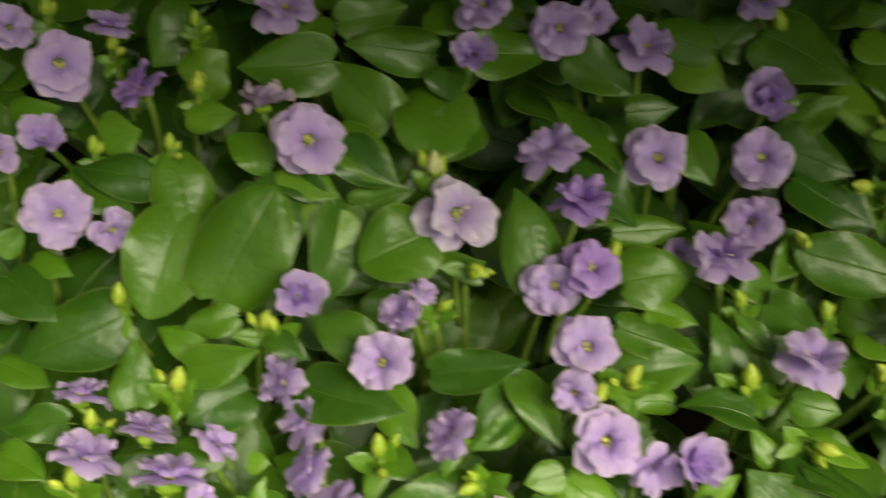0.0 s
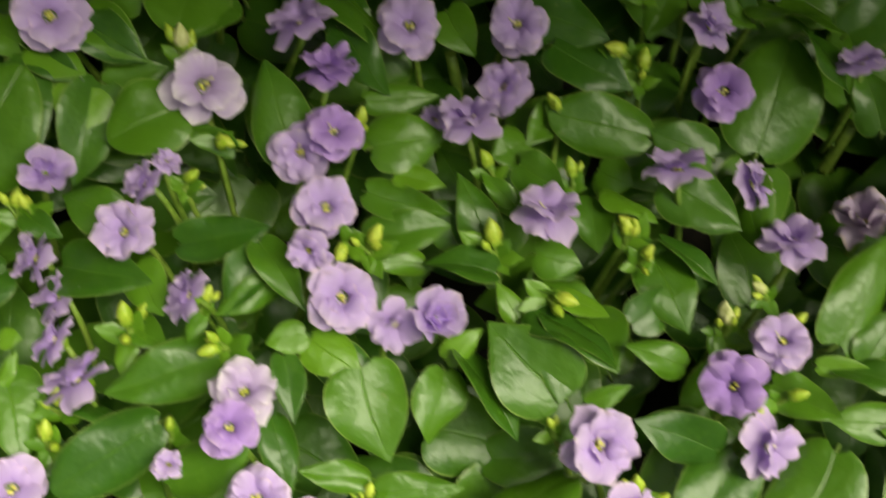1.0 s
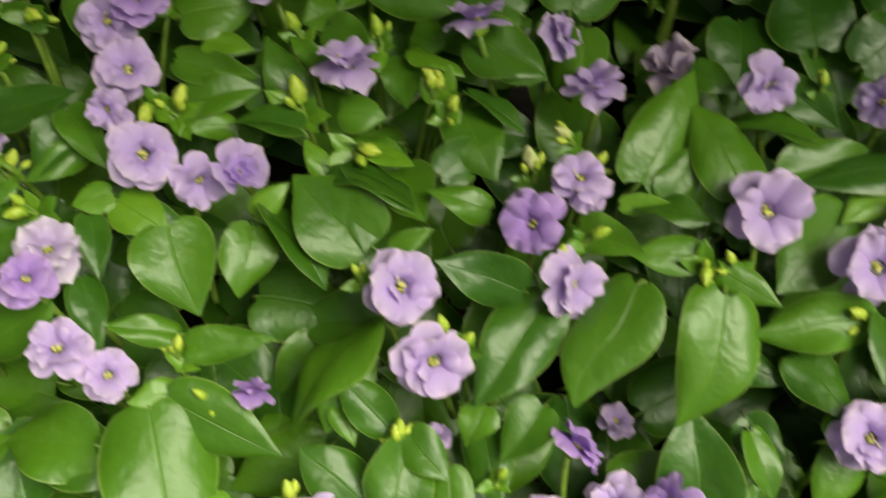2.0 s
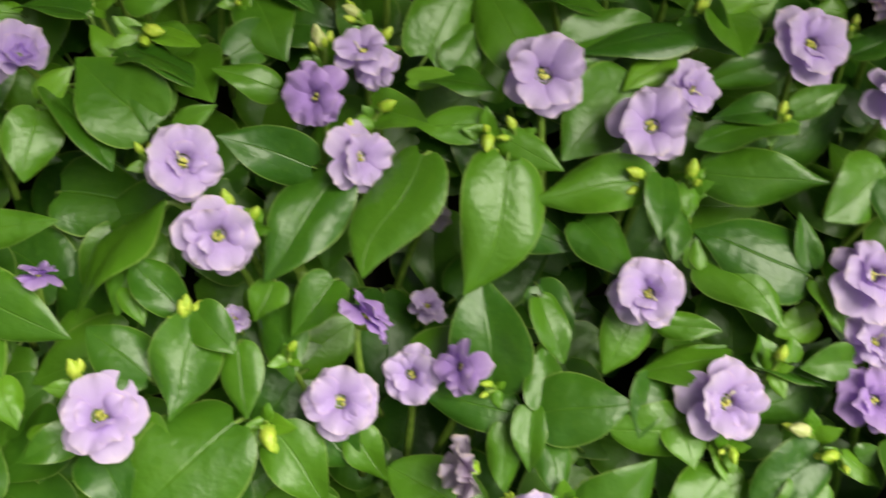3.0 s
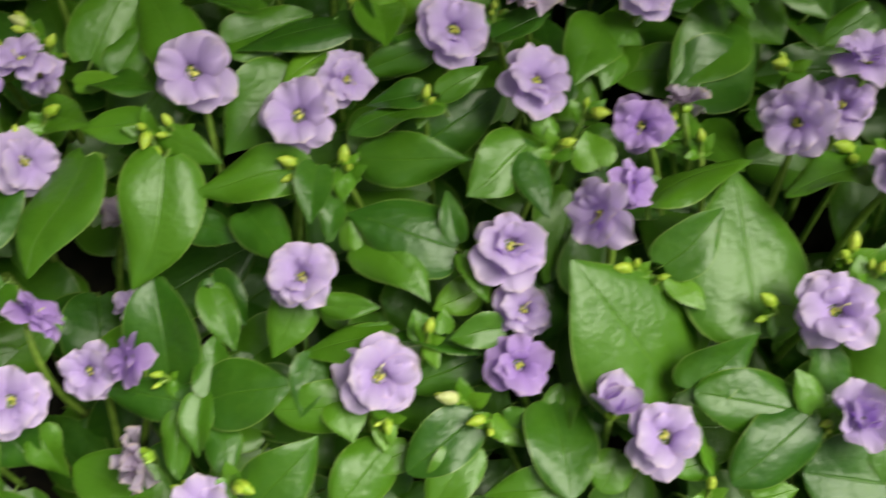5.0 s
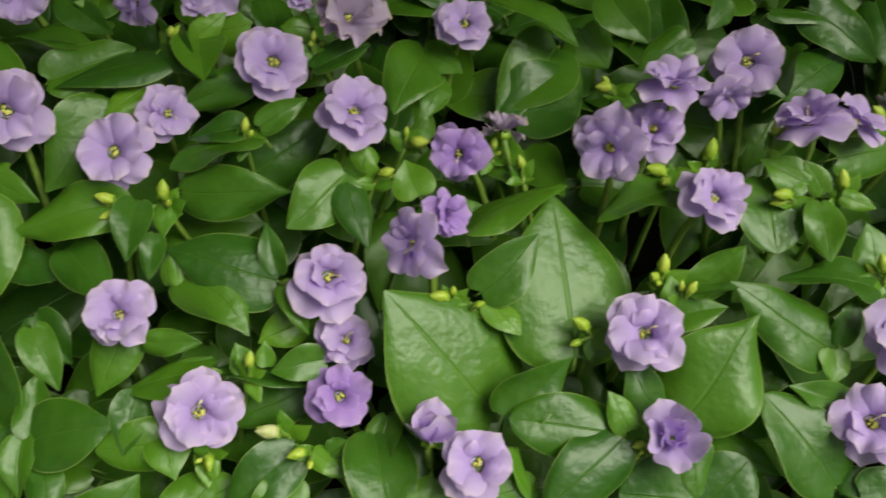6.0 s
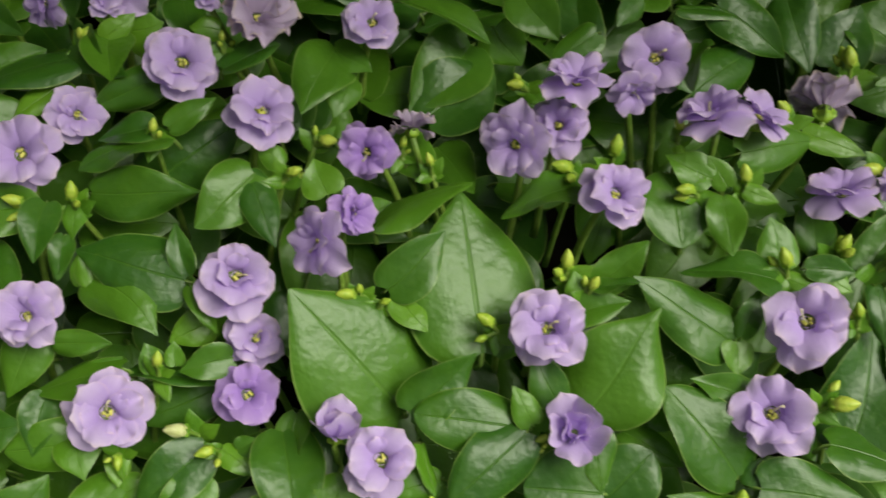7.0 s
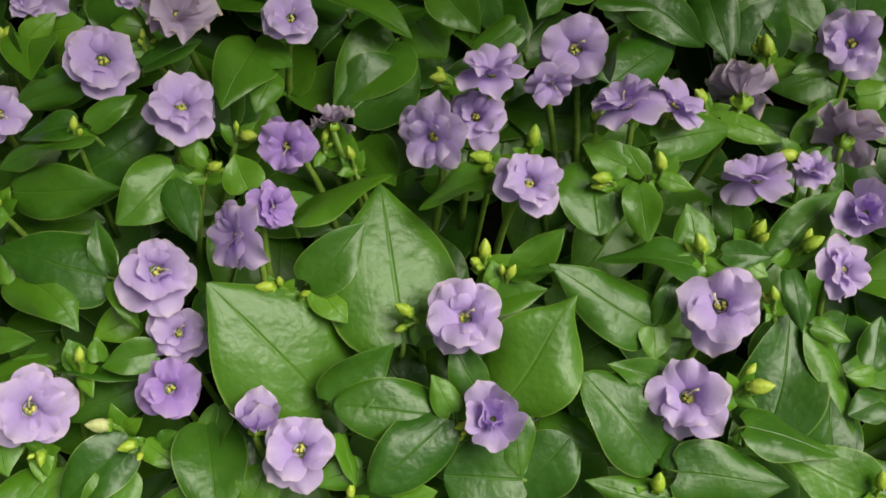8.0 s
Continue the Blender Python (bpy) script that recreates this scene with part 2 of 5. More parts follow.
def petal_mesh(material, wide, start, end, wave, crumple=0.0, claw=0.34):
    """A round petal one long from its claw at the origin, lying along y, that leaves its claw at start degrees and ends at end degrees."""
    phase, lobe = dice.uniform(0, 6), dice.uniform(0.5, 1.2)
    crease, lean, side, beak = dice.uniform(0.01, 0.06), dice.uniform(-0.3, 0.3), dice.uniform(-0.10, 0.10), dice.uniform(-0.02, 0.09)
    spine, y, z = [], 0.0, 0.0
    for k in range(41):
        spine.append((y, z))
        a = radians(end + (start - end) * (1 - k / 40) ** 2.2)
        y, z = y + math.cos(a) / 40, z + math.sin(a) / 40
    reach = spine[-1][0]

    def place(u, v):
        s, v = 2 * u - 1, math.sin(v * math.pi / 2) ** 0.9
        body = claw + (1 - claw) * math.sin(min(1.0, v / 0.62) * math.pi / 2) ** 1.2
        close = math.sqrt(max(0.0, 1 - (max(0.0, v - 0.55) / 0.45) ** 2.3))
        half = wide * 0.5 * body * (0.05 + 0.95 * close)
        q = s * (0.05 + 0.95 * close)
        point = beak * math.exp(-(q / 0.2) ** 2) * v ** 6
        notch = (0.045 * math.cos(lobe * 5 * s + phase) + 0.028 * math.sin(8 * s + phase) + 0.014 * math.sin(17 * s + 2 * phase)) * v * close
        y, z = spine[int(v * 40)]
        z += -0.13 * q * q * v + 0.06 * q ** 4 * v
        z += wave * v * v * math.sin(4.0 * q + phase) * 0.5 + wave * v ** 3 * math.cos(8 * q + 2 * phase) * 0.14
        z -= crease * math.exp(-((q - lean) / 0.25) ** 2) * v * (1.2 - v)
        z += crumple * v * math.sin(7 * v + 5 * q + phase)
        return (half * s + side * v * v + crumple * 0.4 * math.sin(6 * v + phase), (y - notch) / reach + point, z / reach)

    return sheet("petal", place, 12, 11, material)


spread = dice.uniform
OUTER = {m: [petal_mesh(m, spread(0.94, 1.14), spread(10, 28), spread(-34, -6), spread(0.08, 0.24), 0.0, 0.45) for _ in range(10)] for m in (LILAC, VIOLET, PALE)}
INNER = {m: [petal_mesh(m, spread(1.05, 1.40), spread(56, 80), spread(-14, 14), spread(0.14, 0.36), spread(0.0, 0.03), 0.6) for _ in range(10)] for m in (LILAC, VIOLET, PALE)}
CUPPED = {m: [petal_mesh(m, spread(0.92, 1.1), spread(-12, 4), spread(15, 35), spread(0.06, 0.22)) for _ in range(6)] for m in (LILAC, VIOLET, PALE)}
WILTED = [petal_mesh(FADED, spread(0.85, 1.15), spread(10, 50), spread(-40, 20), 0.3, spread(0.06, 0.13)) for _ in range(6)]


def stamens_mesh():
    """A few fat anthers that lean together to one side, of a flower one across."""
    bm = bmesh.new()
    count = dice.choice((3, 4, 4, 5))
    for k in range(count):
        a = 2 * math.pi * k / 5 + dice.uniform(-0.5, 0.5)
        out = Vector((math.cos(a) * 1.15, math.sin(a) * 0.75, dice.uniform(-0.25, 0.35)))
        tube(bm, [out * 0.02, out * 0.04 + Vector((0, 0, 0.025)), out * 0.045 + Vector((0, 0, 0.055)), out * 0.022 + Vector((0, 0, 0.08))], [0.011, 0.023, 0.025, 0.011], 7)
    return finish("stamen", bm, STAMEN)


def style_mesh():
    bm = bmesh.new()
    tube(bm, [(0.0, 0, 0.02), (0.03, 0.02, 0.08), (0.085, 0.03, 0.13), (0.13, 0.02, 0.16)], [0.010, 0.010, 0.010, 0.016], 6)
    return finish("style", bm, STYLE)


def throat_mesh():
    """The small green ovary and tube in the heart of a flower one across."""
    bm = bmesh.new()
    lathe(bm, [(0.03, -0.09), (0.09, -0.05), (0.105, 0.0), (0.085, 0.02), (0.06, 0.0), (0.03, 0.0)], 12)
    return finish("flower", bm, THROAT)


def calyx_mesh():
    """A green cup with five keeled wings, of a flower or bud one across, below the origin."""
    bm = bmesh.new()
    lathe(bm, [(0.03, -0.26), (0.10, -0.22), (0.13, -0.14), (0.11, -0.05), (0.08, -0.02)], 15, 0.0, 0.18, 5)
    for k in range(5):
        a = 2 * math.pi * k / 5
        out, side = Vector((math.cos(a), math.sin(a), 0)), Vector((-math.sin(a), math.cos(a), 0))
        ridge = [(0.05, -0.25, 0.012), (0.19, -0.17, 0.012), (0.20, -0.08, 0.012), (0.13, 0.01, 0.006)]
        loops = [[bm.verts.new(out * r + side * w + Vector((0, 0, h))) for w in (-t, t)] for r, h, t in ridge]
        root = [[bm.verts.new(out * 0.06 + side * w + Vector((0, 0, h))) for w in (-t, t)] for r, h, t in ridge]
        for n in range(3):
            bm.faces.new((loops[n][0], loops[n][1], loops[n + 1][1], loops[n + 1][0])).smooth = True
            bm.faces.new((root[n][0], loops[n][0], loops[n + 1][0], root[n + 1][0])).smooth = True
            bm.faces.new((loops[n][1], root[n][1], root[n + 1][1], loops[n + 1][1])).smooth = True
    return finish("calyx", bm, CALYX)


def bud_mesh(material):
    """A twisted spindle bud one long, upward from the origin."""
    bm = bmesh.new()
    lathe(bm, [(0.12, 0.0), (0.25, 0.14), (0.305, 0.34), (0.28, 0.55), (0.205, 0.73), (0.12, 0.88), (0.045, 0.97), (0.01, 1.0)], 15, 1.6, 0.07, 5)
    return finish("bud", bm, material)


STAMENS, STYLES, THROATS, CALYCES = [stamens_mesh() for _ in range(3)], style_mesh(), throat_mesh(), calyx_mesh()
BUDS = {"": bud_mesh(BUD), "pale": bud_mesh(PALE_BUD)}

# ---- soil ----


def lump(u, v):
    spread = lambda s: math.copysign(abs(s) ** 3.2 * 40 + abs(s) * 0.9, s)
    x, y = 0.2 + spread(2 * u - 1), -0.1 + spread(2 * v - 1)
    near = 1.0 if abs(x - 0.2) < 1.5 and abs(y) < 1.5 else 0.0
    return (x, y, ground_height(x, y) + near * (0.012 * noise.noise((x * 30, y * 30, 0)) + 0.005 * noise.noise((x * 110, y * 110, 3))))


ground = tagged(new("ground", sheet("ground", lump, 150, 150, SOIL)), "nearly black crumbly soil of the flower bed", "soil", kind="structure")

# ---- unseen dark walls and ledge, added round the bed to hold back light ----
WALL = plain_material("dark_light_blocker", rgba(0.018, 0.024, 0.016), rgba(0.055, 0.06, 0.045), 0.9, 22)


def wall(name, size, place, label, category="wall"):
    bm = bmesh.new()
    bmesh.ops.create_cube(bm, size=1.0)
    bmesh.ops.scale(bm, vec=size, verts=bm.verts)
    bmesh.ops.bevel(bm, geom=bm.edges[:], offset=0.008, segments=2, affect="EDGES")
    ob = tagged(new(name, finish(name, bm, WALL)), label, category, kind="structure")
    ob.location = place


# added out of view to cut the sky from behind, dark so little bounces
wall("wall_north", (1.93, 0.12, 0.77), (0.425, 0.36, 0.285), "plain dark unseen wall added behind the bed to block sky light")
# added out of view: its shade dims the bed towards the back
wall("ceiling", (1.88, 0.512, 0.03), (0.402, 0.042, 0.635), "plain dark unseen ledge added to shade the back of the bed", "ledge")

# tall blocker added out of view, keeps western sky off leaves and their gloss
wall("wall_west", (0.12, 1.7, 2.0), (-0.60, -0.425, 0.8), "plain dark unseen wall added beside the bed to block sky light")

# ---- plants: one every few centimetres over the bed ----
WITH_FLOWERS = "bushy plant with glossy green leaves and many lilac double flowers"
plants = []
STEP = 0.098
for row in range(-5, 5):
    for column in range(-6, 11):
        x = column * STEP + (row % 2) * STEP / 2 + dice.uniform(-0.016, 0.016)
        y = -0.09 + row * STEP * 0.82 + dice.uniform(-0.016, 0.016)
        foot = Vector((x, y, ground_height(x, y) - 0.004))
        plant = tagged(new("flowering_plant"), WITH_FLOWERS, "plant", "plants of the flower bed")
        plant.location = foot
        world_of[plant] = Matrix.Translation(foot)
        crown = Vector((x, y, canopy(x, y) - 0.062))
        bm = bmesh.new()
        tube(bm, bend(foot, crown, (dice.uniform(-0.01, 0.01), dice.uniform(-0.01, 0.01), 0.03)), [0.0042 - 0.0003 * k for k in range(7)], 8)
        bm.transform(Matrix.Translation(-foot))
        part("main_stem", finish("main_stem", bm, STEM), plant, Matrix.Translation(foot))
        plants.append((plant, crown))


def owner(place):
    """The plant that a leaf or flower at that place grows on, and the fork of its stem."""
    return min(plants, key=lambda p: (p[1].x - place[0]) ** 2 + (p[1].y - place[1]) ** 2)


def stalk(name, plant, a, b, lead, r_from, r_to):
    """A bent stalk from a to b that leaves a along lead."""
    bm = bmesh.new()
    points = bend(a, b, lead)
    tube(bm, points, [r_from + (r_to - r_from) * k / 6 for k in range(7)], 6)
    bm.transform(Matrix.Translation(-Vector(a)))
    part(name, finish(name, bm, STEM), plant, Matrix.Translation(Vector(a)))


taken, heads = [], []
LEVEL = Vector((0.0, 0.15, 1.0)).normalized()
SUNWARD = sun.matrix_world.translation.normalized()


def leaf(base, tip, facing, width, young=None, habit=""):
    """A leaf from its base to its tip, with its face to facing, on its own short stalk."""
    base, tip = Vector(base), Vector(tip)
    plant, crown = owner((base + tip) / 2)
    axis = tip - base
    # blades turn a little to the light
    facing = Vector(facing).normalized() + SUNWARD * 0.2
    facing -= axis * facing.dot(axis) / axis.length_squared
    if width < 0.45 * axis.length:
        # a leaf that shows narrow is a broad one that stands half on edge
        broad = min(0.62 * axis.length, width * 1.6)
        lean = math.acos(width / broad)
        turned = [Matrix.Rotation(side * lean, 3, axis) @ facing.normalized() for side in (-1, 1)]
        facing, width = max(turned, key=lambda d: d.dot(LEVEL) + dice.uniform(0, 0.3)), broad
    if young is None:
        young = dice.random() < (0.65 if axis.length < 0.019 else 0.12 if axis.length < 0.028 else 0.0)
    me = dice.choice(YOUNG_LEAVES if young and not habit else LEAVES[habit])
    part("leaf", me, plant, frame_of(base, facing, axis, (width, axis.length, axis.length)))
    taken.append(((base + tip) / 2).to_tuple())


def flower(place, facing, across, kind="open"):
    """A double flower with two rings of petals, anthers, calyx and stalk."""
    place, facing, across = Vector(place), Vector(facing).normalized(), across * 1.0
    plant, crown = owner(place)
    spin = frame_of(place, facing, (dice.uniform(-1, 1), dice.uniform(-1, 1), 0.3), (1, 1, 1))
    sunk = spin @ Matrix.Translation((0, 0, -0.10 * across))
    head = part("flower", THROATS, plant, sunk @ Matrix.Diagonal((across, across, across, 1)),
                {"open": "lilac double flower with a yellow heart", "violet": "deep violet double flower with a yellow heart", "pale": "very pale lilac double flower", "cup": "half-open lilac flower with a cupped heart", "furled": "half-furled pale lilac flower", "old": "wilted grey-purple flower"}[kind])
    tone = {"violet": VIOLET, "pale": PALE}.get(kind, LILAC)
    rings = [(5, OUTER[tone], 0.43, -2, 0.0, 0.0), (5, INNER[tone], 0.325, 6, dice.uniform(0.3, 0.6), 0.055)]
    if kind == "cup":
        rings = [(5, CUPPED[tone], 0.54, 30, 0.0, 0.0), (5, CUPPED[tone], 0.38, 50, 0.5, 0.02), (4, CUPPED[tone], 0.25, 66, 0.2, 0.03)]
    elif kind == "furled":
        rings = [(5, CUPPED[tone], 0.66, 48, 0.0, 0.0), (4, CUPPED[tone], 0.52, 66, 0.5, 0.02)]
    elif kind == "old":
        rings = [(6, WILTED, 0.48, 4, 0.0, 0.0), (6, WILTED, 0.40, 24, 0.4, 0.03)]
    else:
        # most hearts hold a few crumpled petals more
        rings[1] = (dice.choice((5, 6, 6)), *rings[1][1:])
        if dice.random() < 0.85:
            rings.append((dice.choice((2, 3, 3)), INNER[tone], 0.22, dice.uniform(10, 40), dice.uniform(0, 1), 0.07))
    for count, shapes, reach, tilt, shift, lift in rings:
        for k in range(count):
            angle = 360 * (k + shift + dice.uniform(-0.22, 0.22)) / count
            up = tilt + dice.uniform(-12, 12) + (dice.uniform(-25, 30) if kind == "old" else 0)
            size = across * reach * dice.uniform(0.88, 1.09)
            m = sunk @ pose(0, 0, 0, 0, 0, angle) @ Matrix.Translation((0, (0.084 if lift > 0.025 else 0.05) * across, lift * across + dice.uniform(0, 0.015) * across)) @ pose(0, 0, 0, up) @ Matrix.Diagonal((size, size, size, 1))
            part("petal", dice.choice(shapes), head, m)
    if kind not in ("cup", "furled"):
        part("stamen", dice.choice(STAMENS), head, sunk @ pose(0, 0, -0.045 * across, dice.uniform(-12, 12), dice.uniform(-12, 12), dice.uniform(0, 360)) @ Matrix.Diagonal((across * 0.95, across * 0.95, across * dice.uniform(1.0, 1.5), 1)), "yellow anthers")
        if dice.random() < 0.5:
            part("style", STYLES, head, sunk @ Matrix.Diagonal((across, across, across, 1)))
    part("calyx", CALYCES, head, sunk @ Matrix.Diagonal((across * 0.8, across * 0.8, across * 0.8, 1)), "green winged calyx")
    neck = sunk @ Vector((0, 0, -0.19 * across))
    foot = Vector((place.x + (crown.x - place.x) * 0.3, place.y + (crown.y - place.y) * 0.3, place.z - 0.055))
    stalk("pedicel", plant, foot, neck, (neck - foot) * 0.4 + Vector((0, 0, 0.012)) - facing * 0.008, 0.0016, 0.0011)
    taken.append(place.to_tuple())
    heads.append(place.to_tuple())


def bud(place, facing, length, kind=""):
    """A bud with its calyx and stalk, and one or two smaller ones beside it."""
    place, facing = Vector(place), Vector(facing).normalized()
    plant, crown = owner(place)
    length *= 0.88
    fork = place - facing * length * 0.8 - Vector((0, 0, 0.003))
    for k in range(dice.choice((2, 2, 3, 3))):
        aim = (facing + Vector([dice.uniform(-0.9, 0.9) for _ in range(3)]) * (0.0 if k == 0 else 1.0)).normalized()
        size = length * (1 if k == 0 else dice.uniform(0.5, 0.8))
        at = place - facing * length * 0.45 if k == 0 else fork + aim * length * dice.uniform(0.5, 0.9)
        m = frame_of(at, aim, (0.3, 1, 0.2), (size, size, size))
        head = part("bud", BUDS[kind if k == 0 else ""], plant, m, "cream flower bud" if kind and k == 0 else "yellow-green pointed flower bud")
        part("calyx", CALYCES, head, m @ Matrix.Translation((0, 0, 0.2)) @ Matrix.Diagonal((1.5, 1.5, 1.2, 1)))
        stalk("pedicel", plant, fork, at, aim * length * 0.2, 0.0009, 0.0007)
    turn = dice.uniform(0, 6)
    for k in range(dice.choice((3, 4, 5))):
        turn += dice.uniform(1.0, 1.9)
        reach = Vector((math.cos(turn), math.sin(turn), dice.uniform(0.0, 0.9)))
        size = length * dice.uniform(0.8, 1.7)
        part("bract", dice.choice(YOUNG_LEAVES), plant, frame_of(fork - Vector((0, 0, 0.001)), UP + Vector((0, -0.3, 0)) + reach * -0.4, reach, (size * 0.62, size, size)), "small bright green bract")
    foot = Vector((fork.x + (crown.x - fork.x) * 0.3, fork.y + (crown.y - fork.y) * 0.3, fork.z - 0.05))
    stalk("branch", plant, foot, fork, (fork - foot) * 0.4 + Vector((0, 0, 0.008)), 0.0013, 0.0010)


# ---- flowers, leaves and buds of the bed ----
flower((0.3547, -0.1932, 0.1949), (0.22, -0.28, 0.94), 0.0297)
flower((0.3586, -0.2075, 0.1771), (0.21, -0.23, 0.98), 0.0224)
flower((0.3556, -0.2266, 0.1725), (0.20, -0.41, 0.90), 0.0238, "violet")
flower((0.3090, -0.2272, 0.1705), (0.20, -0.52, 0.80), 0.0305)
flower((0.3980, -0.2558, 0.1758), (0.09, -0.28, 0.99), 0.0275)
flower((0.3842, -0.2438, 0.1736), (0.22, 0.47, 0.94), 0.0168, "furled")
flower((0.3398, -0.1211, 0.2261), (0.25, -0.33, 0.83), 0.0305)
flower((0.3671, -0.1419, 0.2209), (0.28, -0.15, 0.90), 0.0296)
flower((0.3677, -0.1090, 0.2350), (0.18, -0.08, 0.86), 0.0273, "old")
flower((0.4077, -0.1172, 0.2353), (0.08, -0.36, 0.83), 0.0222)
flower((0.4014, -0.1580, 0.2121), (-0.36, -0.56, 0.65), 0.0234, "violet")
flower((0.4191, -0.1468, 0.2132), (0.10, 0.63, 0.73), 0.0172, "old")
flower((0.3821, -0.1905, 0.2060), (-0.71, -0.27, 0.47), 0.0264)
flower((0.3962, -0.1805, 0.2075), (0.76, -0.55, 0.55), 0.0182, "violet")
flower((0.5106, -0.1293, 0.2206), (-0.22, -0.57, 0.75), 0.0304)
flower((0.4742, -0.1513, 0.2345), (-0.07, 0.30, 0.86), 0.0271)
flower((0.4520, -0.1635, 0.2163), (-0.61, -0.71, 0.41), 0.0276)
flower((0.4686, -0.1587, 0.2199), (-0.08, -0.29, 0.90), 0.0237)
flower((0.4974, -0.1483, 0.2216), (0.21, -1.02, -0.02), 0.0202)
flower((0.4822, -0.1902, 0.2196), (0.25, -0.28, 0.87), 0.0263)
flower((0.4555, -0.2245, 0.1948), (-0.08, -0.30, 0.97), 0.0288)
flower((0.4612, -0.2533, 0.1767), (-0.08, -0.22, 1.02), 0.0216, "cup")
flower((0.5403, -0.2317, 0.1962), (-0.34, -0.33, 0.89), 0.0309)
flower((0.5264, -0.2541, 0.1781), (-0.32, -0.14, 0.99), 0.0310)
flower((0.5193, -0.1646, 0.2271), (-0.35, 0.38, 0.82), 0.0290)
flower((0.5402, -0.1621, 0.2222), (0.42, 0.20, 0.80), 0.0262)
flower((0.5720, -0.1472, 0.2092), (0.26, 0.99, 0.26), 0.0287, "old")
flower((0.6130, -0.1409, 0.2229), (-0.46, -0.48, 0.70), 0.0278)
flower((0.5639, -0.1886, 0.2097), (-0.13, 0.37, 0.88), 0.0276)
flower((0.5882, -0.1843, 0.2039), (-0.08, 0.23, 0.90), 0.0173)
flower((0.6055, -0.1720, 0.2079), (0.71, 0.78, 0.26), 0.0258, "old")
flower((0.6013, -0.2030, 0.2007), (-0.45, -0.29, 0.84), 0.0223, "cup")
flower((0.5914, -0.2197, 0.1897), (0.28, -0.45, 0.58), 0.0253)
flower((0.3141, -0.0981, 0.2351), (0.29, -0.26, 0.80), 0.0132)
flower((0.3505, -0.1037, 0.2386), (0.22, -0.27, 0.82), 0.0091)
flower((0.1307, -0.1611, 0.2072), (0.39, -0.49, 0.76), 0.0299)
flower((0.1429, -0.1814, 0.1933), (0.36, -0.70, 0.63), 0.0302)
flower((0.1720, -0.1394, 0.2158), (-0.40, -0.54, 0.53), 0.0250, "violet")
flower((0.1881, -0.1237, 0.2232), (-0.05, -0.06, 0.84), 0.0223)
flower((0.1910, -0.1230, 0.2135), (-0.31, -0.62, 0.57), 0.0179)
flower((0.1891, -0.1534, 0.2009), (0.72, -0.55, 0.61), 0.0263)
flower((0.2492, -0.1359, 0.2241), (0.05, -0.61, 0.75), 0.0318)
flower((0.2846, -0.1501, 0.2159), (-0.09, -0.55, 0.80), 0.0298)
flower((0.3015, -0.1310, 0.2131), (0.49, -0.59, 0.56), 0.0216)
flower((0.2835, -0.1969, 0.1875), (-0.05, -0.42, 0.91), 0.0265)
flower((0.2102, -0.1469, 0.1622), (0.12, 0.05, 0.96), 0.0198, "old")
flower((0.1927, -0.1987, 0.1748), (0.62, 0.50, 0.52), 0.0227, "violet")
flower((0.2064, -0.2121, 0.1564), (-0.15, -0.55, 0.74), 0.0240)
flower((0.2225, -0.2141, 0.1670), (-0.68, -0.26, 0.59), 0.0210, "violet")
flower((0.1836, -0.2251, 0.1615), (0.04, -0.44, 0.84), 0.0281)
flower((0.2248, -0.2431, 0.1470), (-0.63, -0.61, 0.20), 0.0210, "old")
flower((0.2493, -0.2615, 0.1486), (0.05, -0.13, 1.05), 0.0261)
flower((0.1443, -0.1934, 0.1611), (0.26, 0.14, 0.98), 0.0120)
flower((0.2107, -0.1720, 0.1373), (0.12, 0.11, 1.00), 0.0167)
flower((0.0412, -0.1282, 0.2296), (0.39, -0.50, 0.73), 0.0279)
flower((0.0592, -0.1317, 0.2203), (0.59, -0.89, 0.33), 0.0220)
flower((0.0728, -0.1280, 0.2224), (0.48, -0.35, 0.82), 0.0201, "cup")
flower((0.0807, -0.1888, 0.1812), (0.05, 0.68, 0.76), 0.0162, "violet")
flower((0.0378, -0.1949, 0.1980), (0.42, -0.22, 0.90), 0.0203)
flower((0.1085, -0.2350, 0.1692), (0.24, -0.23, 0.98), 0.0312)
flower((0.2514, -0.0919, 0.2370), (0.31, -0.83, 0.40), 0.0232)
flower((0.2897, -0.0933, 0.2331), (-0.88, -0.56, 0.48), 0.0210)
flower((0.3167, -0.0911, 0.2384), (-0.35, -0.38, 0.77), 0.0259)
flower((-0.0738, -0.0478, 0.2678), (0.40, -0.47, 0.73), 0.0295)
flower((-0.0188, -0.0595, 0.2522), (0.27, -0.42, 0.82), 0.0306, "pale")
flower((0.0106, -0.0318, 0.2623), (-0.29, 0.16, 0.79), 0.0256)
flower((0.0242, -0.0477, 0.2555), (0.01, 0.36, 0.84), 0.0243, "violet")
flower((0.0508, -0.0253, 0.2569), (0.08, -0.55, 0.77), 0.0267)
flower((0.0181, -0.0775, 0.2413), (0.01, -0.69, 0.69), 0.0235)
flower((0.0306, -0.0733, 0.2501), (0.30, -0.35, 0.87), 0.0220, "violet")
flower((0.0314, -0.0993, 0.2405), (0.19, -0.35, 0.91), 0.0246)
flower((0.0283, -0.1169, 0.2383), (-0.18, -0.81, 0.48), 0.0172)
flower((-0.0705, -0.0925, 0.2358), (0.39, -0.31, 0.84), 0.0200, "cup")
flower((-0.0337, -0.0959, 0.2405), (-0.58, -0.03, 0.63), 0.0185)
flower((-0.0262, -0.0875, 0.2428), (0.53, 0.33, 0.82), 0.0122)
flower((-0.0372, -0.1128, 0.2333), (-0.09, -0.51, 0.70), 0.0241)
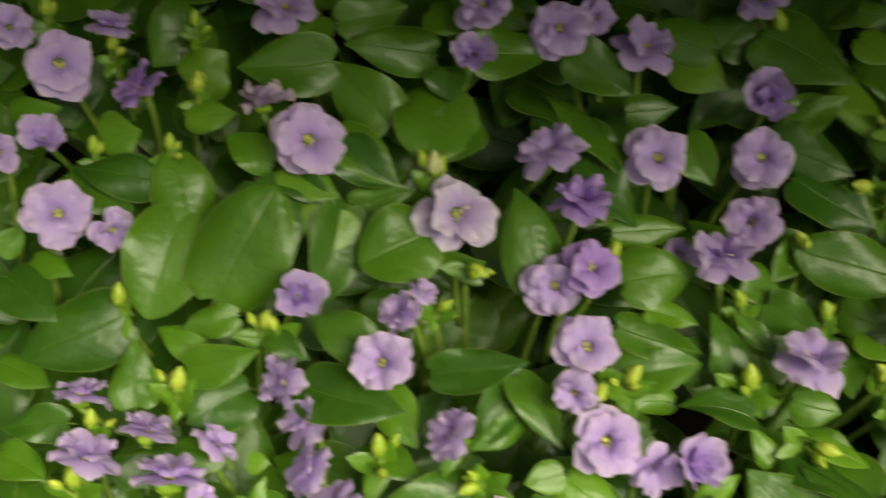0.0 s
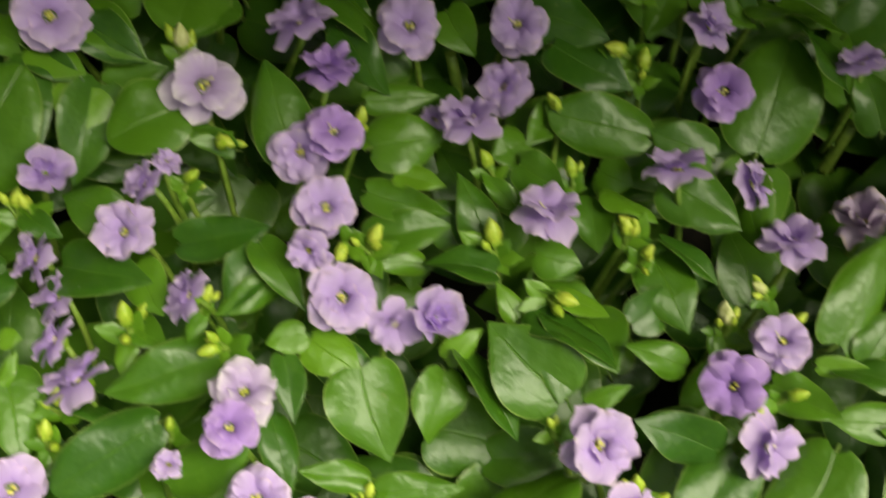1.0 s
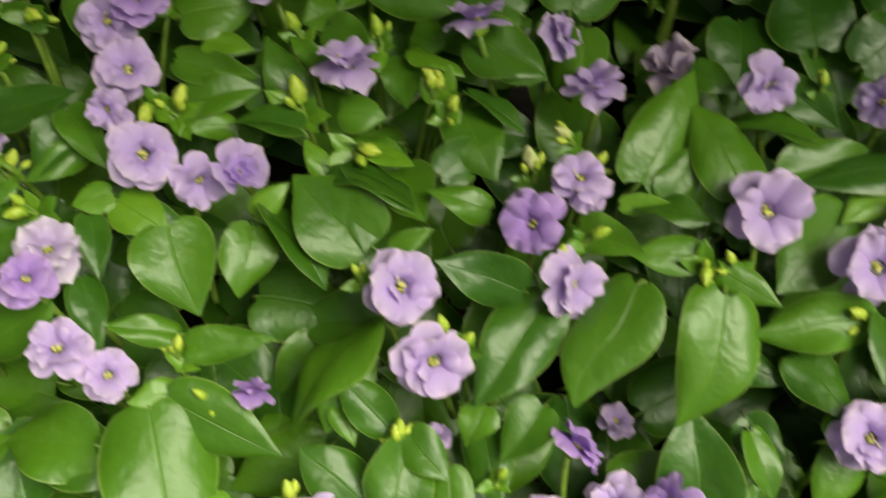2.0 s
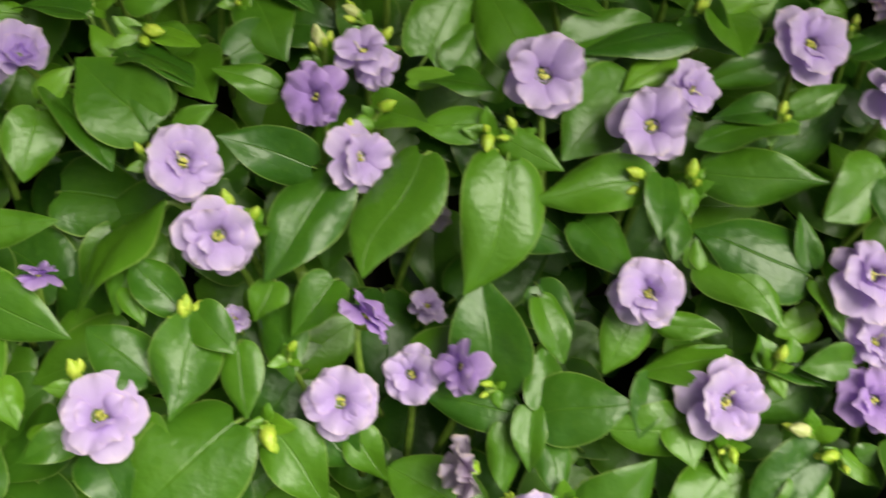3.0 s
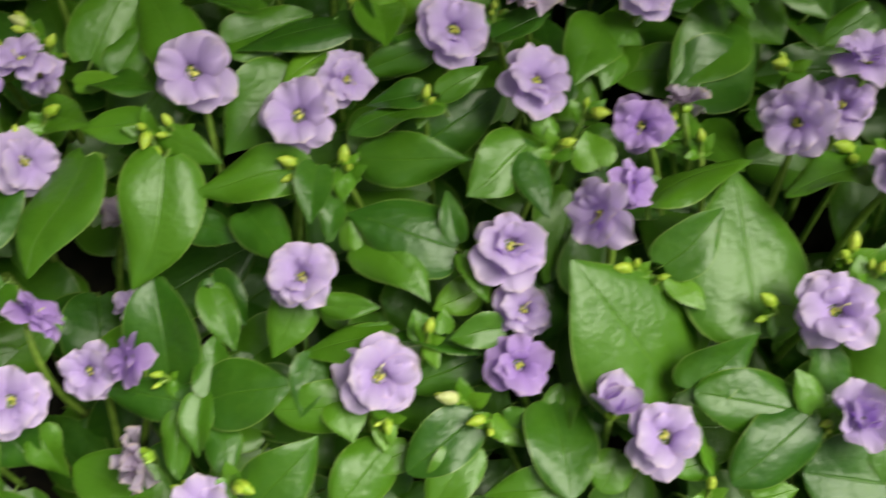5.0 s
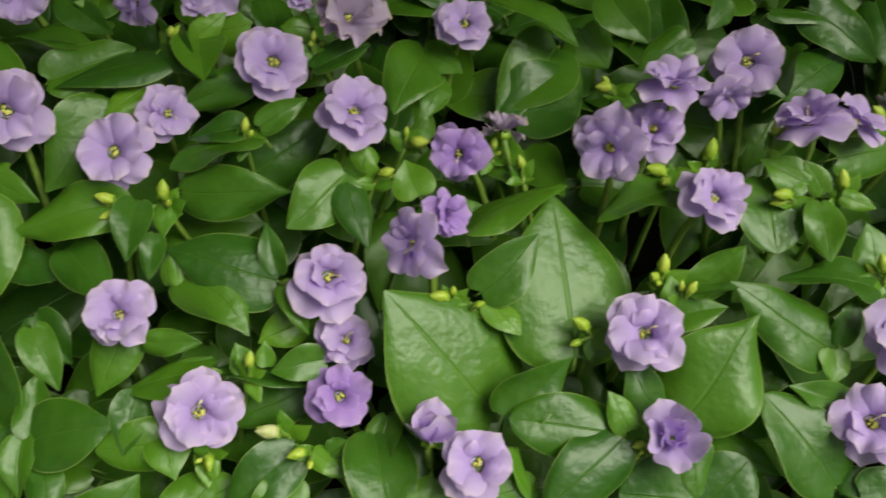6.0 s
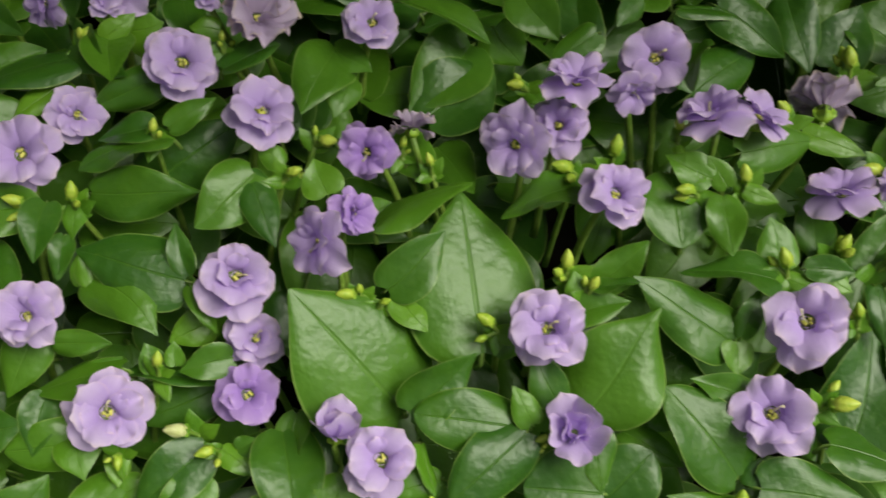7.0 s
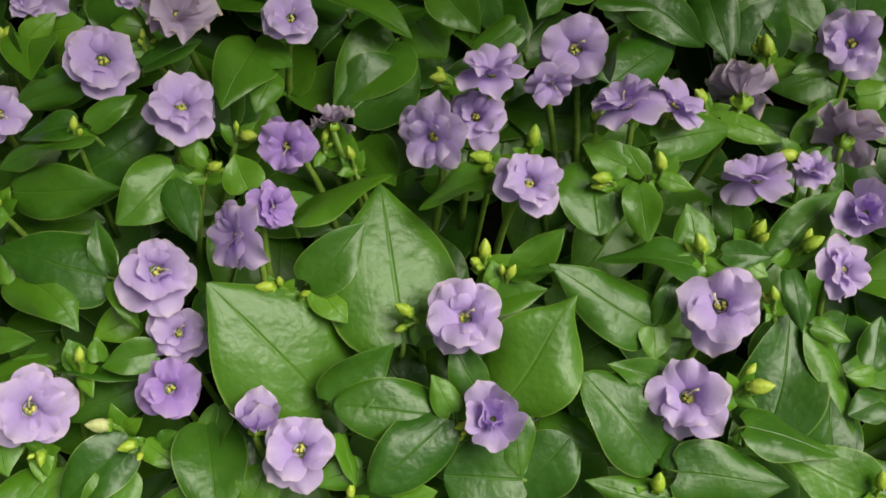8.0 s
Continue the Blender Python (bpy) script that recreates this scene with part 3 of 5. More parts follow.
flower((0.0904, -0.0144, 0.2524), (-0.24, -0.64, 0.71), 0.0260)
flower((0.0873, -0.0394, 0.2448), (-0.58, -0.33, 0.72), 0.0225)
flower((0.0763, -0.0576, 0.2463), (-0.06, 0.33, 0.87), 0.0273)
flower((0.1069, -0.0920, 0.2415), (0.03, 0.31, 0.92), 0.0273)
flower((0.1680, -0.0357, 0.2481), (-0.07, -0.39, 0.81), 0.0231, "violet")
flower((0.1623, -0.0129, 0.2589), (0.38, 0.06, 0.72), 0.0217)
flower((0.1504, -0.0693, 0.2439), (-0.15, 0.58, 0.77), 0.0257)
flower((0.1826, -0.0630, 0.2298), (0.63, -0.01, 0.57), 0.0222)
flower((0.1930, -0.0867, 0.2309), (-0.25, 0.32, 0.91), 0.0246)
flower((0.2145, -0.0255, 0.2592), (-0.26, 0.32, 0.82), 0.0187)
flower((0.2228, -0.0697, 0.2227), (-0.30, 0.25, 0.90), 0.0230, "old")
flower((-0.0733, -0.1168, 0.2175), (-0.78, -0.12, 0.60), 0.0216)
flower((-0.0625, -0.1279, 0.2127), (-0.72, 0.10, 0.70), 0.0214)
flower((-0.0574, -0.1466, 0.2144), (-0.80, 0.05, 0.60), 0.0214)
flower((-0.0479, -0.1561, 0.2079), (-0.55, 0.45, 0.72), 0.0280)
flower((-0.0108, -0.1337, 0.2312), (-0.69, -0.08, 0.57), 0.0205)
flower((0.0125, -0.1583, 0.2154), (0.40, -0.01, 1.01), 0.0255, "pale")
flower((0.0120, -0.1738, 0.2207), (0.21, -0.15, 1.01), 0.0205, "violet")
flower((-0.0613, -0.1921, 0.1937), (0.40, -0.13, 0.95), 0.0270)
flower((-0.0107, -0.1797, 0.1988), (0.16, 0.27, 1.05), 0.0116)
flower((0.0225, -0.1904, 0.2066), (0.16, -0.02, 1.06), 0.0241)
flower((0.0633, -0.0498, 0.2346), (0.01, -0.17, 0.92), 0.0131)
flower((-0.1762, -0.0229, 0.2652), (0.41, -0.44, 0.75), 0.0294)
flower((-0.2001, -0.0104, 0.2693), (0.12, -0.23, 0.77), 0.0199)
flower((-0.1600, -0.0066, 0.2735), (0.08, 0.39, 0.81), 0.0189)
flower((-0.1443, -0.0289, 0.2656), (-0.45, 0.13, 0.71), 0.0241, "violet")
flower((-0.1758, -0.0499, 0.2532), (0.38, -0.26, 0.85), 0.0168, "cup")
flower((-0.1919, -0.0567, 0.2492), (-0.07, -0.54, 0.58), 0.0172)
flower((-0.1634, -0.0750, 0.2426), (0.54, -0.22, 0.87), 0.0271)
flower((-0.1437, -0.0763, 0.2364), (0.69, -0.80, 0.27), 0.0191)
flower((-0.0945, -0.0326, 0.2698), (-0.02, 0.49, 0.81), 0.0188, "old")
flower((-0.0937, 0.0041, 0.2829), (0.11, -0.05, 0.86), 0.0257)
flower((-0.0213, -0.0065, 0.2795), (0.02, -0.51, 0.80), 0.0169, "cup")
flower((0.0088, 0.0132, 0.2791), (-0.05, -0.58, 0.76), 0.0250)
flower((0.0237, 0.0291, 0.2734), (0.59, -0.50, 0.50), 0.0180)
flower((0.0433, 0.0211, 0.2696), (0.22, 0.10, 0.82), 0.0273)
flower((-0.0206, 0.0138, 0.2864), (-0.02, -0.27, 0.84), 0.0235)
flower((0.0843, 0.0381, 0.2835), (-0.25, -0.18, 0.82), 0.0198)
flower((0.0913, 0.0047, 0.2644), (-0.27, -0.48, 0.79), 0.0217, "cup")
flower((-0.1397, -0.1318, 0.2186), (0.05, 0.80, 0.60), 0.0220)
flower((-0.1326, -0.1508, 0.2114), (0.15, 0.72, 0.70), 0.0255)
flower((-0.1143, -0.1398, 0.2144), (0.10, 0.78, 0.62), 0.0218)
flower((-0.0890, -0.1410, 0.2141), (0.62, 0.60, 0.55), 0.0178)
flower((-0.0998, -0.1569, 0.2208), (0.00, 0.82, 0.58), 0.0263)
flower((-0.0890, -0.1616, 0.2148), (0.16, 0.12, 1.08), 0.0115)
flower((0.1546, 0.0111, 0.2720), (-0.14, -0.47, 0.75), 0.0238)
flower((0.1812, 0.0051, 0.2700), (-0.70, -0.52, 0.67), 0.0221)
leaf((0.3140, -0.1040, 0.2252), (0.3158, -0.1284, 0.2254), (-0.08, -0.00, 1.00), 0.0189)
leaf((0.3116, -0.1068, 0.2262), (0.3235, -0.1003, 0.2316), (0.16, -0.78, 0.60), 0.0092)
leaf((0.3317, -0.1211, 0.2188), (0.3043, -0.1255, 0.2108), (-0.03, -0.83, 0.55), 0.0143)
leaf((0.3282, -0.1384, 0.2118), (0.3075, -0.1393, 0.2078), (-0.07, -0.82, 0.57), 0.0091)
leaf((0.3336, -0.1403, 0.2130), (0.3508, -0.1328, 0.2187), (0.06, -0.68, 0.73), 0.0101)
leaf((0.3328, -0.1429, 0.2108), (0.3010, -0.1497, 0.2047), (0.02, -0.72, 0.70), 0.0110)
leaf((0.3050, -0.1564, 0.1997), (0.3450, -0.1637, 0.2043), (-0.21, -0.71, 0.68), 0.0198, habit="a")
leaf((0.3214, -0.1468, 0.1891), (0.3584, -0.1265, 0.2024), (0.13, -0.69, 0.71), 0.0252)
leaf((0.3535, -0.1224, 0.2223), (0.3743, -0.1137, 0.2247), (0.21, -0.71, 0.68), 0.0102)
leaf((0.3938, -0.1140, 0.2214), (0.3803, -0.1435, 0.2182), (0.13, -0.16, 0.98), 0.0225)
leaf((0.3932, -0.1152, 0.2219), (0.4065, -0.1256, 0.2189), (-0.25, -0.55, 0.80), 0.0124)
leaf((0.3980, -0.1244, 0.2159), (0.3913, -0.1395, 0.2114), (0.31, -0.39, 0.86), 0.0124)
leaf((0.3718, -0.1566, 0.2072), (0.3640, -0.1492, 0.2111), (-0.03, -0.50, 0.87), 0.0090)
leaf((0.3871, -0.1672, 0.2020), (0.3831, -0.1551, 0.2078), (-0.18, -0.47, 0.86), 0.0153)
leaf((0.3374, -0.0816, 0.2209), (0.3425, -0.1041, 0.2147), (0.22, -0.21, 0.95), 0.0173)
leaf((0.3530, -0.1077, 0.2275), (0.3424, -0.1068, 0.2292), (0.05, -0.70, 0.71), 0.0093)
leaf((0.3621, -0.1580, 0.2056), (0.3411, -0.1751, 0.1990), (0.15, -0.51, 0.85), 0.0220)
leaf((0.3601, -0.1577, 0.2055), (0.3682, -0.1842, 0.1962), (-0.02, -0.34, 0.94), 0.0138)
leaf((0.3363, -0.1889, 0.1880), (0.2996, -0.1759, 0.1933), (-0.05, -0.50, 0.87), 0.0263)
leaf((0.3369, -0.1870, 0.1894), (0.3340, -0.1713, 0.1985), (-0.02, -0.51, 0.86), 0.0091)
leaf((0.3041, -0.1839, 0.1867), (0.3267, -0.2066, 0.1823), (-0.18, -0.36, 0.92), 0.0205, habit="(")
leaf((0.3032, -0.1859, 0.1863), (0.3023, -0.1741, 0.1936), (0.28, -0.49, 0.83), 0.0078)
leaf((0.3384, -0.1915, 0.1880), (0.3464, -0.2069, 0.1806), (0.06, -0.41, 0.91), 0.0088)
leaf((0.3427, -0.1964, 0.1732), (0.3280, -0.2026, 0.1710), (0.14, -0.63, 0.77), 0.0140)
leaf((0.3248, -0.2132, 0.1704), (0.3210, -0.2049, 0.1762), (0.20, -0.50, 0.84), 0.0097)
leaf((0.3313, -0.2133, 0.1731), (0.3312, -0.2063, 0.1783), (0.11, -0.59, 0.80), 0.0069)
leaf((0.3505, -0.2130, 0.1741), (0.3328, -0.2165, 0.1744), (0.13, -0.59, 0.79), 0.0126)
leaf((0.3420, -0.2151, 0.1577), (0.3131, -0.2222, 0.1503), (-0.06, -0.58, 0.81), 0.0181)
leaf((0.3153, -0.2116, 0.1676), (0.3444, -0.2194, 0.1670), (-0.14, -0.57, 0.81), 0.0079)
leaf((0.2942, -0.2129, 0.1608), (0.3123, -0.2053, 0.1691), (-0.04, -0.69, 0.72), 0.0118)
leaf((0.3395, -0.2387, 0.1596), (0.3167, -0.2538, 0.1521), (-0.02, -0.42, 0.91), 0.0200, habit="o")
leaf((0.3384, -0.2467, 0.1552), (0.3240, -0.2648, 0.1468), (0.01, -0.31, 0.95), 0.0175, habit="o")
leaf((0.3454, -0.2405, 0.1619), (0.3565, -0.2496, 0.1584), (0.29, -0.25, 0.92), 0.0095)
leaf((0.3506, -0.2407, 0.1609), (0.3572, -0.2385, 0.1632), (-0.16, -0.43, 0.89), 0.0077)
leaf((0.3657, -0.2361, 0.1617), (0.3690, -0.2680, 0.1580), (0.10, -0.42, 0.90), 0.0247, habit="o")
leaf((0.3694, -0.2619, 0.1552), (0.3416, -0.2627, 0.1521), (0.17, -0.21, 0.96), 0.0160)
leaf((0.2961, -0.2282, 0.1603), (0.2993, -0.2440, 0.1556), (0.04, -0.28, 0.96), 0.0159)
leaf((0.3090, -0.2336, 0.1550), (0.3096, -0.2463, 0.1523), (0.50, -0.16, 0.85), 0.0098)
leaf((0.3170, -0.2448, 0.1498), (0.3018, -0.2498, 0.1470), (-0.07, -0.30, 0.95), 0.0119)
leaf((0.4071, -0.2341, 0.1642), (0.3726, -0.2041, 0.1998), (0.28, -0.58, 0.76), 0.0483)
leaf((0.3708, -0.2308, 0.1635), (0.3673, -0.2512, 0.1541), (0.29, -0.44, 0.85), 0.0078)
leaf((0.3797, -0.2384, 0.1593), (0.3721, -0.2596, 0.1485), (-0.04, -0.44, 0.90), 0.0139)
leaf((0.3855, -0.2552, 0.1627), (0.3789, -0.2658, 0.1571), (-0.08, -0.43, 0.90), 0.0147, habit="o")
leaf((0.4355, -0.2215, 0.1766), (0.4330, -0.1701, 0.2018), (0.13, -0.43, 0.89), 0.0472)
leaf((0.4049, -0.2012, 0.1900), (0.4262, -0.1866, 0.2011), (0.02, -0.62, 0.78), 0.0185)
leaf((0.4030, -0.1798, 0.1992), (0.4376, -0.1725, 0.2085), (-0.14, -0.45, 0.88), 0.0122)
leaf((0.4076, -0.2028, 0.1883), (0.4170, -0.2161, 0.1849), (0.08, -0.19, 0.98), 0.0120)
leaf((0.3977, -0.1699, 0.1926), (0.4101, -0.1677, 0.1945), (-0.05, -0.46, 0.89), 0.0104)
leaf((0.4740, -0.1762, 0.2070), (0.4450, -0.1880, 0.2070), (0.15, -0.37, 0.91), 0.0139)
leaf((0.4122, -0.1386, 0.1990), (0.4271, -0.1608, 0.1966), (-0.36, -0.34, 0.87), 0.0167)
leaf((0.4460, -0.1029, 0.2085), (0.4193, -0.1285, 0.2000), (0.05, -0.36, 0.93), 0.0295)
leaf((0.4255, -0.1320, 0.1997), (0.4539, -0.1114, 0.2036), (0.11, -0.32, 0.94), 0.0320)
leaf((0.4286, -0.1422, 0.1946), (0.4388, -0.1677, 0.1967), (-0.18, 0.01, 0.98), 0.0192)
leaf((0.4183, -0.0984, 0.2294), (0.4517, -0.1117, 0.2161), (0.08, -0.59, 0.80), 0.0166)
leaf((0.4645, -0.0966, 0.2277), (0.4771, -0.1156, 0.2191), (-0.30, -0.55, 0.78), 0.0193)
leaf((0.4908, -0.1165, 0.2226), (0.4717, -0.1239, 0.2136), (-0.22, -0.46, 0.86), 0.0135)
leaf((0.5080, -0.1038, 0.2280), (0.4987, -0.1148, 0.2231), (0.26, -0.57, 0.78), 0.0110)
leaf((0.4554, -0.0988, 0.2126), (0.4650, -0.1114, 0.2038), (-0.29, -0.69, 0.66), 0.0201)
leaf((0.5235, -0.1096, 0.2259), (0.5550, -0.1117, 0.2213), (0.04, -0.78, 0.63), 0.0065)
leaf((0.5381, -0.1092, 0.2255), (0.5636, -0.1257, 0.2122), (-0.14, -0.74, 0.65), 0.0197)
leaf((0.5228, -0.1403, 0.2111), (0.5567, -0.1146, 0.2101), (0.29, -0.35, 0.89), 0.0217)
leaf((0.5285, -0.1238, 0.2209), (0.5196, -0.1477, 0.2199), (-0.14, 0.01, 0.99), 0.0084)
leaf((0.5699, -0.1010, 0.2202), (0.5740, -0.1286, 0.2062), (-0.39, -0.46, 0.80), 0.0200)
leaf((0.5838, -0.1266, 0.2062), (0.5980, -0.1074, 0.2199), (-0.21, -0.46, 0.86), 0.0245)
leaf((0.6098, -0.1216, 0.2107), (0.5877, -0.1074, 0.2153), (-0.12, -0.47, 0.87), 0.0249)
leaf((0.6097, -0.1396, 0.2137), (0.5925, -0.1428, 0.2114), (-0.02, -0.52, 0.86), 0.0108)
leaf((0.6169, -0.1533, 0.2068), (0.6296, -0.1537, 0.2087), (-0.14, -0.50, 0.85), 0.0131)
leaf((0.5334, -0.1695, 0.2101), (0.5673, -0.1592, 0.2024), (0.33, -0.46, 0.82), 0.0178)
leaf((0.5621, -0.1566, 0.2043), (0.5826, -0.1688, 0.2023), (-0.17, -0.43, 0.88), 0.0111)
leaf((0.5908, -0.1667, 0.1965), (0.6145, -0.1513, 0.2037), (-0.01, -0.41, 0.91), 0.0150)
leaf((0.5197, -0.1792, 0.2091), (0.5052, -0.1694, 0.2122), (-0.15, -0.49, 0.86), 0.0133)
leaf((0.5255, -0.1819, 0.2069), (0.5194, -0.1730, 0.2141), (-0.40, -0.72, 0.56), 0.0091)
leaf((0.5075, -0.1728, 0.2052), (0.5069, -0.1984, 0.1960), (-0.14, -0.33, 0.93), 0.0261, habit="o")
leaf((0.5225, -0.1859, 0.2064), (0.5220, -0.2061, 0.1997), (-0.32, -0.29, 0.90), 0.0137)
leaf((0.5312, -0.1837, 0.2067), (0.5427, -0.1886, 0.2043), (-0.13, -0.66, 0.74), 0.0070)
leaf((0.5372, -0.2125, 0.1926), (0.5030, -0.2098, 0.1974), (0.07, -0.58, 0.81), 0.0117)
leaf((0.5415, -0.2067, 0.1906), (0.5399, -0.1909, 0.1999), (-0.19, -0.51, 0.84), 0.0152)
leaf((0.5194, -0.2289, 0.1817), (0.4863, -0.2105, 0.1997), (0.12, -0.58, 0.81), 0.0230)
leaf((0.4682, -0.2451, 0.1731), (0.4945, -0.2206, 0.1943), (-0.24, -0.47, 0.85), 0.0348, habit="a")
leaf((0.4632, -0.2176, 0.1877), (0.4853, -0.2167, 0.1937), (-0.12, -0.80, 0.58), 0.0103)
leaf((0.4765, -0.2077, 0.1915), (0.4934, -0.2003, 0.2048), (-0.30, -0.62, 0.73), 0.0135)
leaf((0.4738, -0.2105, 0.1942), (0.4883, -0.2132, 0.1995), (-0.37, -0.57, 0.73), 0.0048)
leaf((0.4687, -0.2126, 0.1915), (0.4679, -0.2044, 0.1967), (-0.22, -0.54, 0.81), 0.0087)
leaf((0.5223, -0.2286, 0.1843), (0.5302, -0.2159, 0.1925), (-0.30, -0.38, 0.88), 0.0087)
leaf((0.5209, -0.2294, 0.1822), (0.5192, -0.2396, 0.1769), (0.04, -0.47, 0.88), 0.0123)
leaf((0.5268, -0.2479, 0.1703), (0.5023, -0.2404, 0.1803), (0.19, -0.50, 0.85), 0.0136)
leaf((0.5149, -0.2685, 0.1617), (0.4936, -0.2421, 0.1794), (0.12, -0.48, 0.87), 0.0261, habit="o")
leaf((0.5180, -0.2718, 0.1612), (0.5242, -0.2642, 0.1652), (-0.34, -0.21, 0.92), 0.0086)
leaf((0.5210, -0.2739, 0.1628), (0.5581, -0.2823, 0.1585), (-0.03, -0.54, 0.84), 0.0229)
leaf((0.5162, -0.2816, 0.1566), (0.4899, -0.2721, 0.1611), (-0.01, -0.46, 0.89), 0.0131)
leaf((0.5581, -0.2611, 0.1586), (0.5744, -0.2231, 0.1765), (-0.17, -0.36, 0.92), 0.0305)
leaf((0.5468, -0.2629, 0.1674), (0.5768, -0.2759, 0.1626), (-0.18, -0.68, 0.71), 0.0117)
leaf((0.5876, -0.2866, 0.1510), (0.5588, -0.2700, 0.1592), (0.02, -0.41, 0.91), 0.0250)
leaf((0.5814, -0.2307, 0.1720), (0.5868, -0.2668, 0.1583), (-0.37, -0.38, 0.85), 0.0120)
leaf((0.5971, -0.2261, 0.1692), (0.5876, -0.2435, 0.1645), (-0.28, -0.10, 0.95), 0.0183)
leaf((0.5958, -0.2512, 0.1703), (0.5851, -0.2507, 0.1720), (0.11, -0.54, 0.83), 0.0078)
leaf((0.5974, -0.2590, 0.1659), (0.5836, -0.2626, 0.1658), (0.00, -0.04, 1.00), 0.0130)
leaf((0.5972, -0.2479, 0.1702), (0.6043, -0.2321, 0.1772), (-0.22, -0.31, 0.92), 0.0122)
leaf((0.5788, -0.2326, 0.1775), (0.5906, -0.2395, 0.1749), (-0.05, -0.43, 0.90), 0.0082)
leaf((0.5724, -0.2078, 0.1834), (0.6022, -0.1866, 0.1935), (-0.13, -0.28, 0.95), 0.0175)
leaf((0.5497, -0.2088, 0.1920), (0.5667, -0.2114, 0.1911), (-0.04, -0.58, 0.82), 0.0099)
leaf((0.5561, -0.2103, 0.1896), (0.5649, -0.2169, 0.1871), (-0.15, -0.51, 0.85), 0.0091)
leaf((0.5732, -0.2162, 0.1880), (0.5727, -0.2364, 0.1792), (-0.19, -0.39, 0.90), 0.0102)
leaf((0.5553, -0.1815, 0.1959), (0.5792, -0.1840, 0.1922), (0.07, -0.55, 0.83), 0.0126)
leaf((0.5583, -0.1863, 0.1948), (0.5561, -0.2047, 0.1888), (-0.25, -0.27, 0.93), 0.0143)
leaf((0.4583, -0.2405, 0.1729), (0.4506, -0.2255, 0.1830), (-0.01, -0.56, 0.83), 0.0134)
leaf((0.4486, -0.2480, 0.1733), (0.4429, -0.2369, 0.1805), (-0.02, -0.55, 0.84), 0.0103)
leaf((0.4083, -0.2396, 0.1746), (0.4323, -0.2263, 0.1863), (-0.02, -0.63, 0.77), 0.0175)
leaf((0.4467, -0.2480, 0.1710), (0.4099, -0.2415, 0.1766), (0.06, -0.43, 0.90), 0.0214, habit="o")
leaf((0.4460, -0.2503, 0.1725), (0.4190, -0.2680, 0.1641), (0.00, -0.44, 0.90), 0.0223, habit="o")
leaf((0.4681, -0.2516, 0.1715), (0.4691, -0.2687, 0.1596), (-0.05, -0.57, 0.82), 0.0142)
leaf((0.4697, -0.2688, 0.1596), (0.4437, -0.2642, 0.1614), (-0.02, -0.46, 0.89), 0.0306, habit="o")
leaf((0.4687, -0.2708, 0.1552), (0.4874, -0.2588, 0.1663), (-0.16, -0.53, 0.83), 0.0238, habit="o")
leaf((0.4269, -0.2705, 0.1581), (0.4411, -0.2692, 0.1600), (-0.09, -0.35, 0.93), 0.0112)
leaf((0.4802, -0.2485, 0.1622), (0.4997, -0.2617, 0.1578), (0.00, -0.31, 0.95), 0.0119)
leaf((0.4986, -0.2410, 0.1642), (0.4902, -0.2491, 0.1607), (-0.00, -0.39, 0.92), 0.0139)
leaf((0.4115, -0.2490, 0.1684), (0.4146, -0.2645, 0.1617), (0.04, -0.39, 0.92), 0.0075)
leaf((0.4169, -0.2585, 0.1608), (0.3997, -0.2618, 0.1597), (0.04, -0.48, 0.87), 0.0113)
leaf((0.1109, -0.1205, 0.2165), (0.1333, -0.1389, 0.2198), (-0.14, 0.01, 0.99), 0.0126)
leaf((0.1137, -0.1115, 0.2187), (0.1314, -0.1179, 0.2173), (-0.16, -0.59, 0.79), 0.0080)
leaf((0.1168, -0.1309, 0.2143), (0.1164, -0.1479, 0.2068), (0.17, -0.40, 0.90), 0.0162)
leaf((0.1259, -0.1467, 0.2070), (0.1397, -0.1409, 0.2128), (0.00, -0.71, 0.71), 0.0079)
leaf((0.1243, -0.1131, 0.2085), (0.1361, -0.1334, 0.2058), (-0.30, -0.29, 0.91), 0.0218)
leaf((0.1584, -0.1300, 0.2094), (0.1365, -0.1287, 0.2174), (0.29, -0.44, 0.85), 0.0124)
leaf((0.1402, -0.1163, 0.2113), (0.1557, -0.0996, 0.2126), (0.50, -0.51, 0.70), 0.0164)
leaf((0.1712, -0.1540, 0.1963), (0.1409, -0.1526, 0.2104), (0.22, -0.80, 0.56), 0.0199)
leaf((0.1794, -0.1544, 0.1932), (0.1564, -0.1895, 0.1783), (-0.31, -0.46, 0.83), 0.0255)
leaf((0.2092, -0.1524, 0.2017), (0.1898, -0.1893, 0.1815), (-0.49, -0.39, 0.78), 0.0275, habit="z")
leaf((0.1906, -0.1289, 0.2014), (0.2110, -0.1429, 0.2072), (-0.42, -0.25, 0.87), 0.0154)
leaf((0.2305, -0.1428, 0.2071), (0.2068, -0.1427, 0.2055), (-0.06, -0.39, 0.92), 0.0143)
leaf((0.2378, -0.1562, 0.2039), (0.2240, -0.1919, 0.1757), (0.02, -0.62, 0.78), 0.0295, habit="(")
leaf((0.2356, -0.1470, 0.2059), (0.2570, -0.1576, 0.2009), (-0.20, -0.71, 0.67), 0.0118)
leaf((0.2418, -0.1677, 0.1818), (0.2633, -0.1750, 0.1800), (-0.07, -0.43, 0.90), 0.0141)
leaf((0.2860, -0.1602, 0.1998), (0.2448, -0.1660, 0.1945), (-0.03, -0.55, 0.84), 0.0194, habit="a")
leaf((0.2818, -0.1248, 0.2085), (0.2568, -0.1510, 0.1982), (0.21, -0.53, 0.82), 0.0296)
leaf((0.2959, -0.1151, 0.2143), (0.2776, -0.1295, 0.2103), (0.01, -0.29, 0.96), 0.0130)
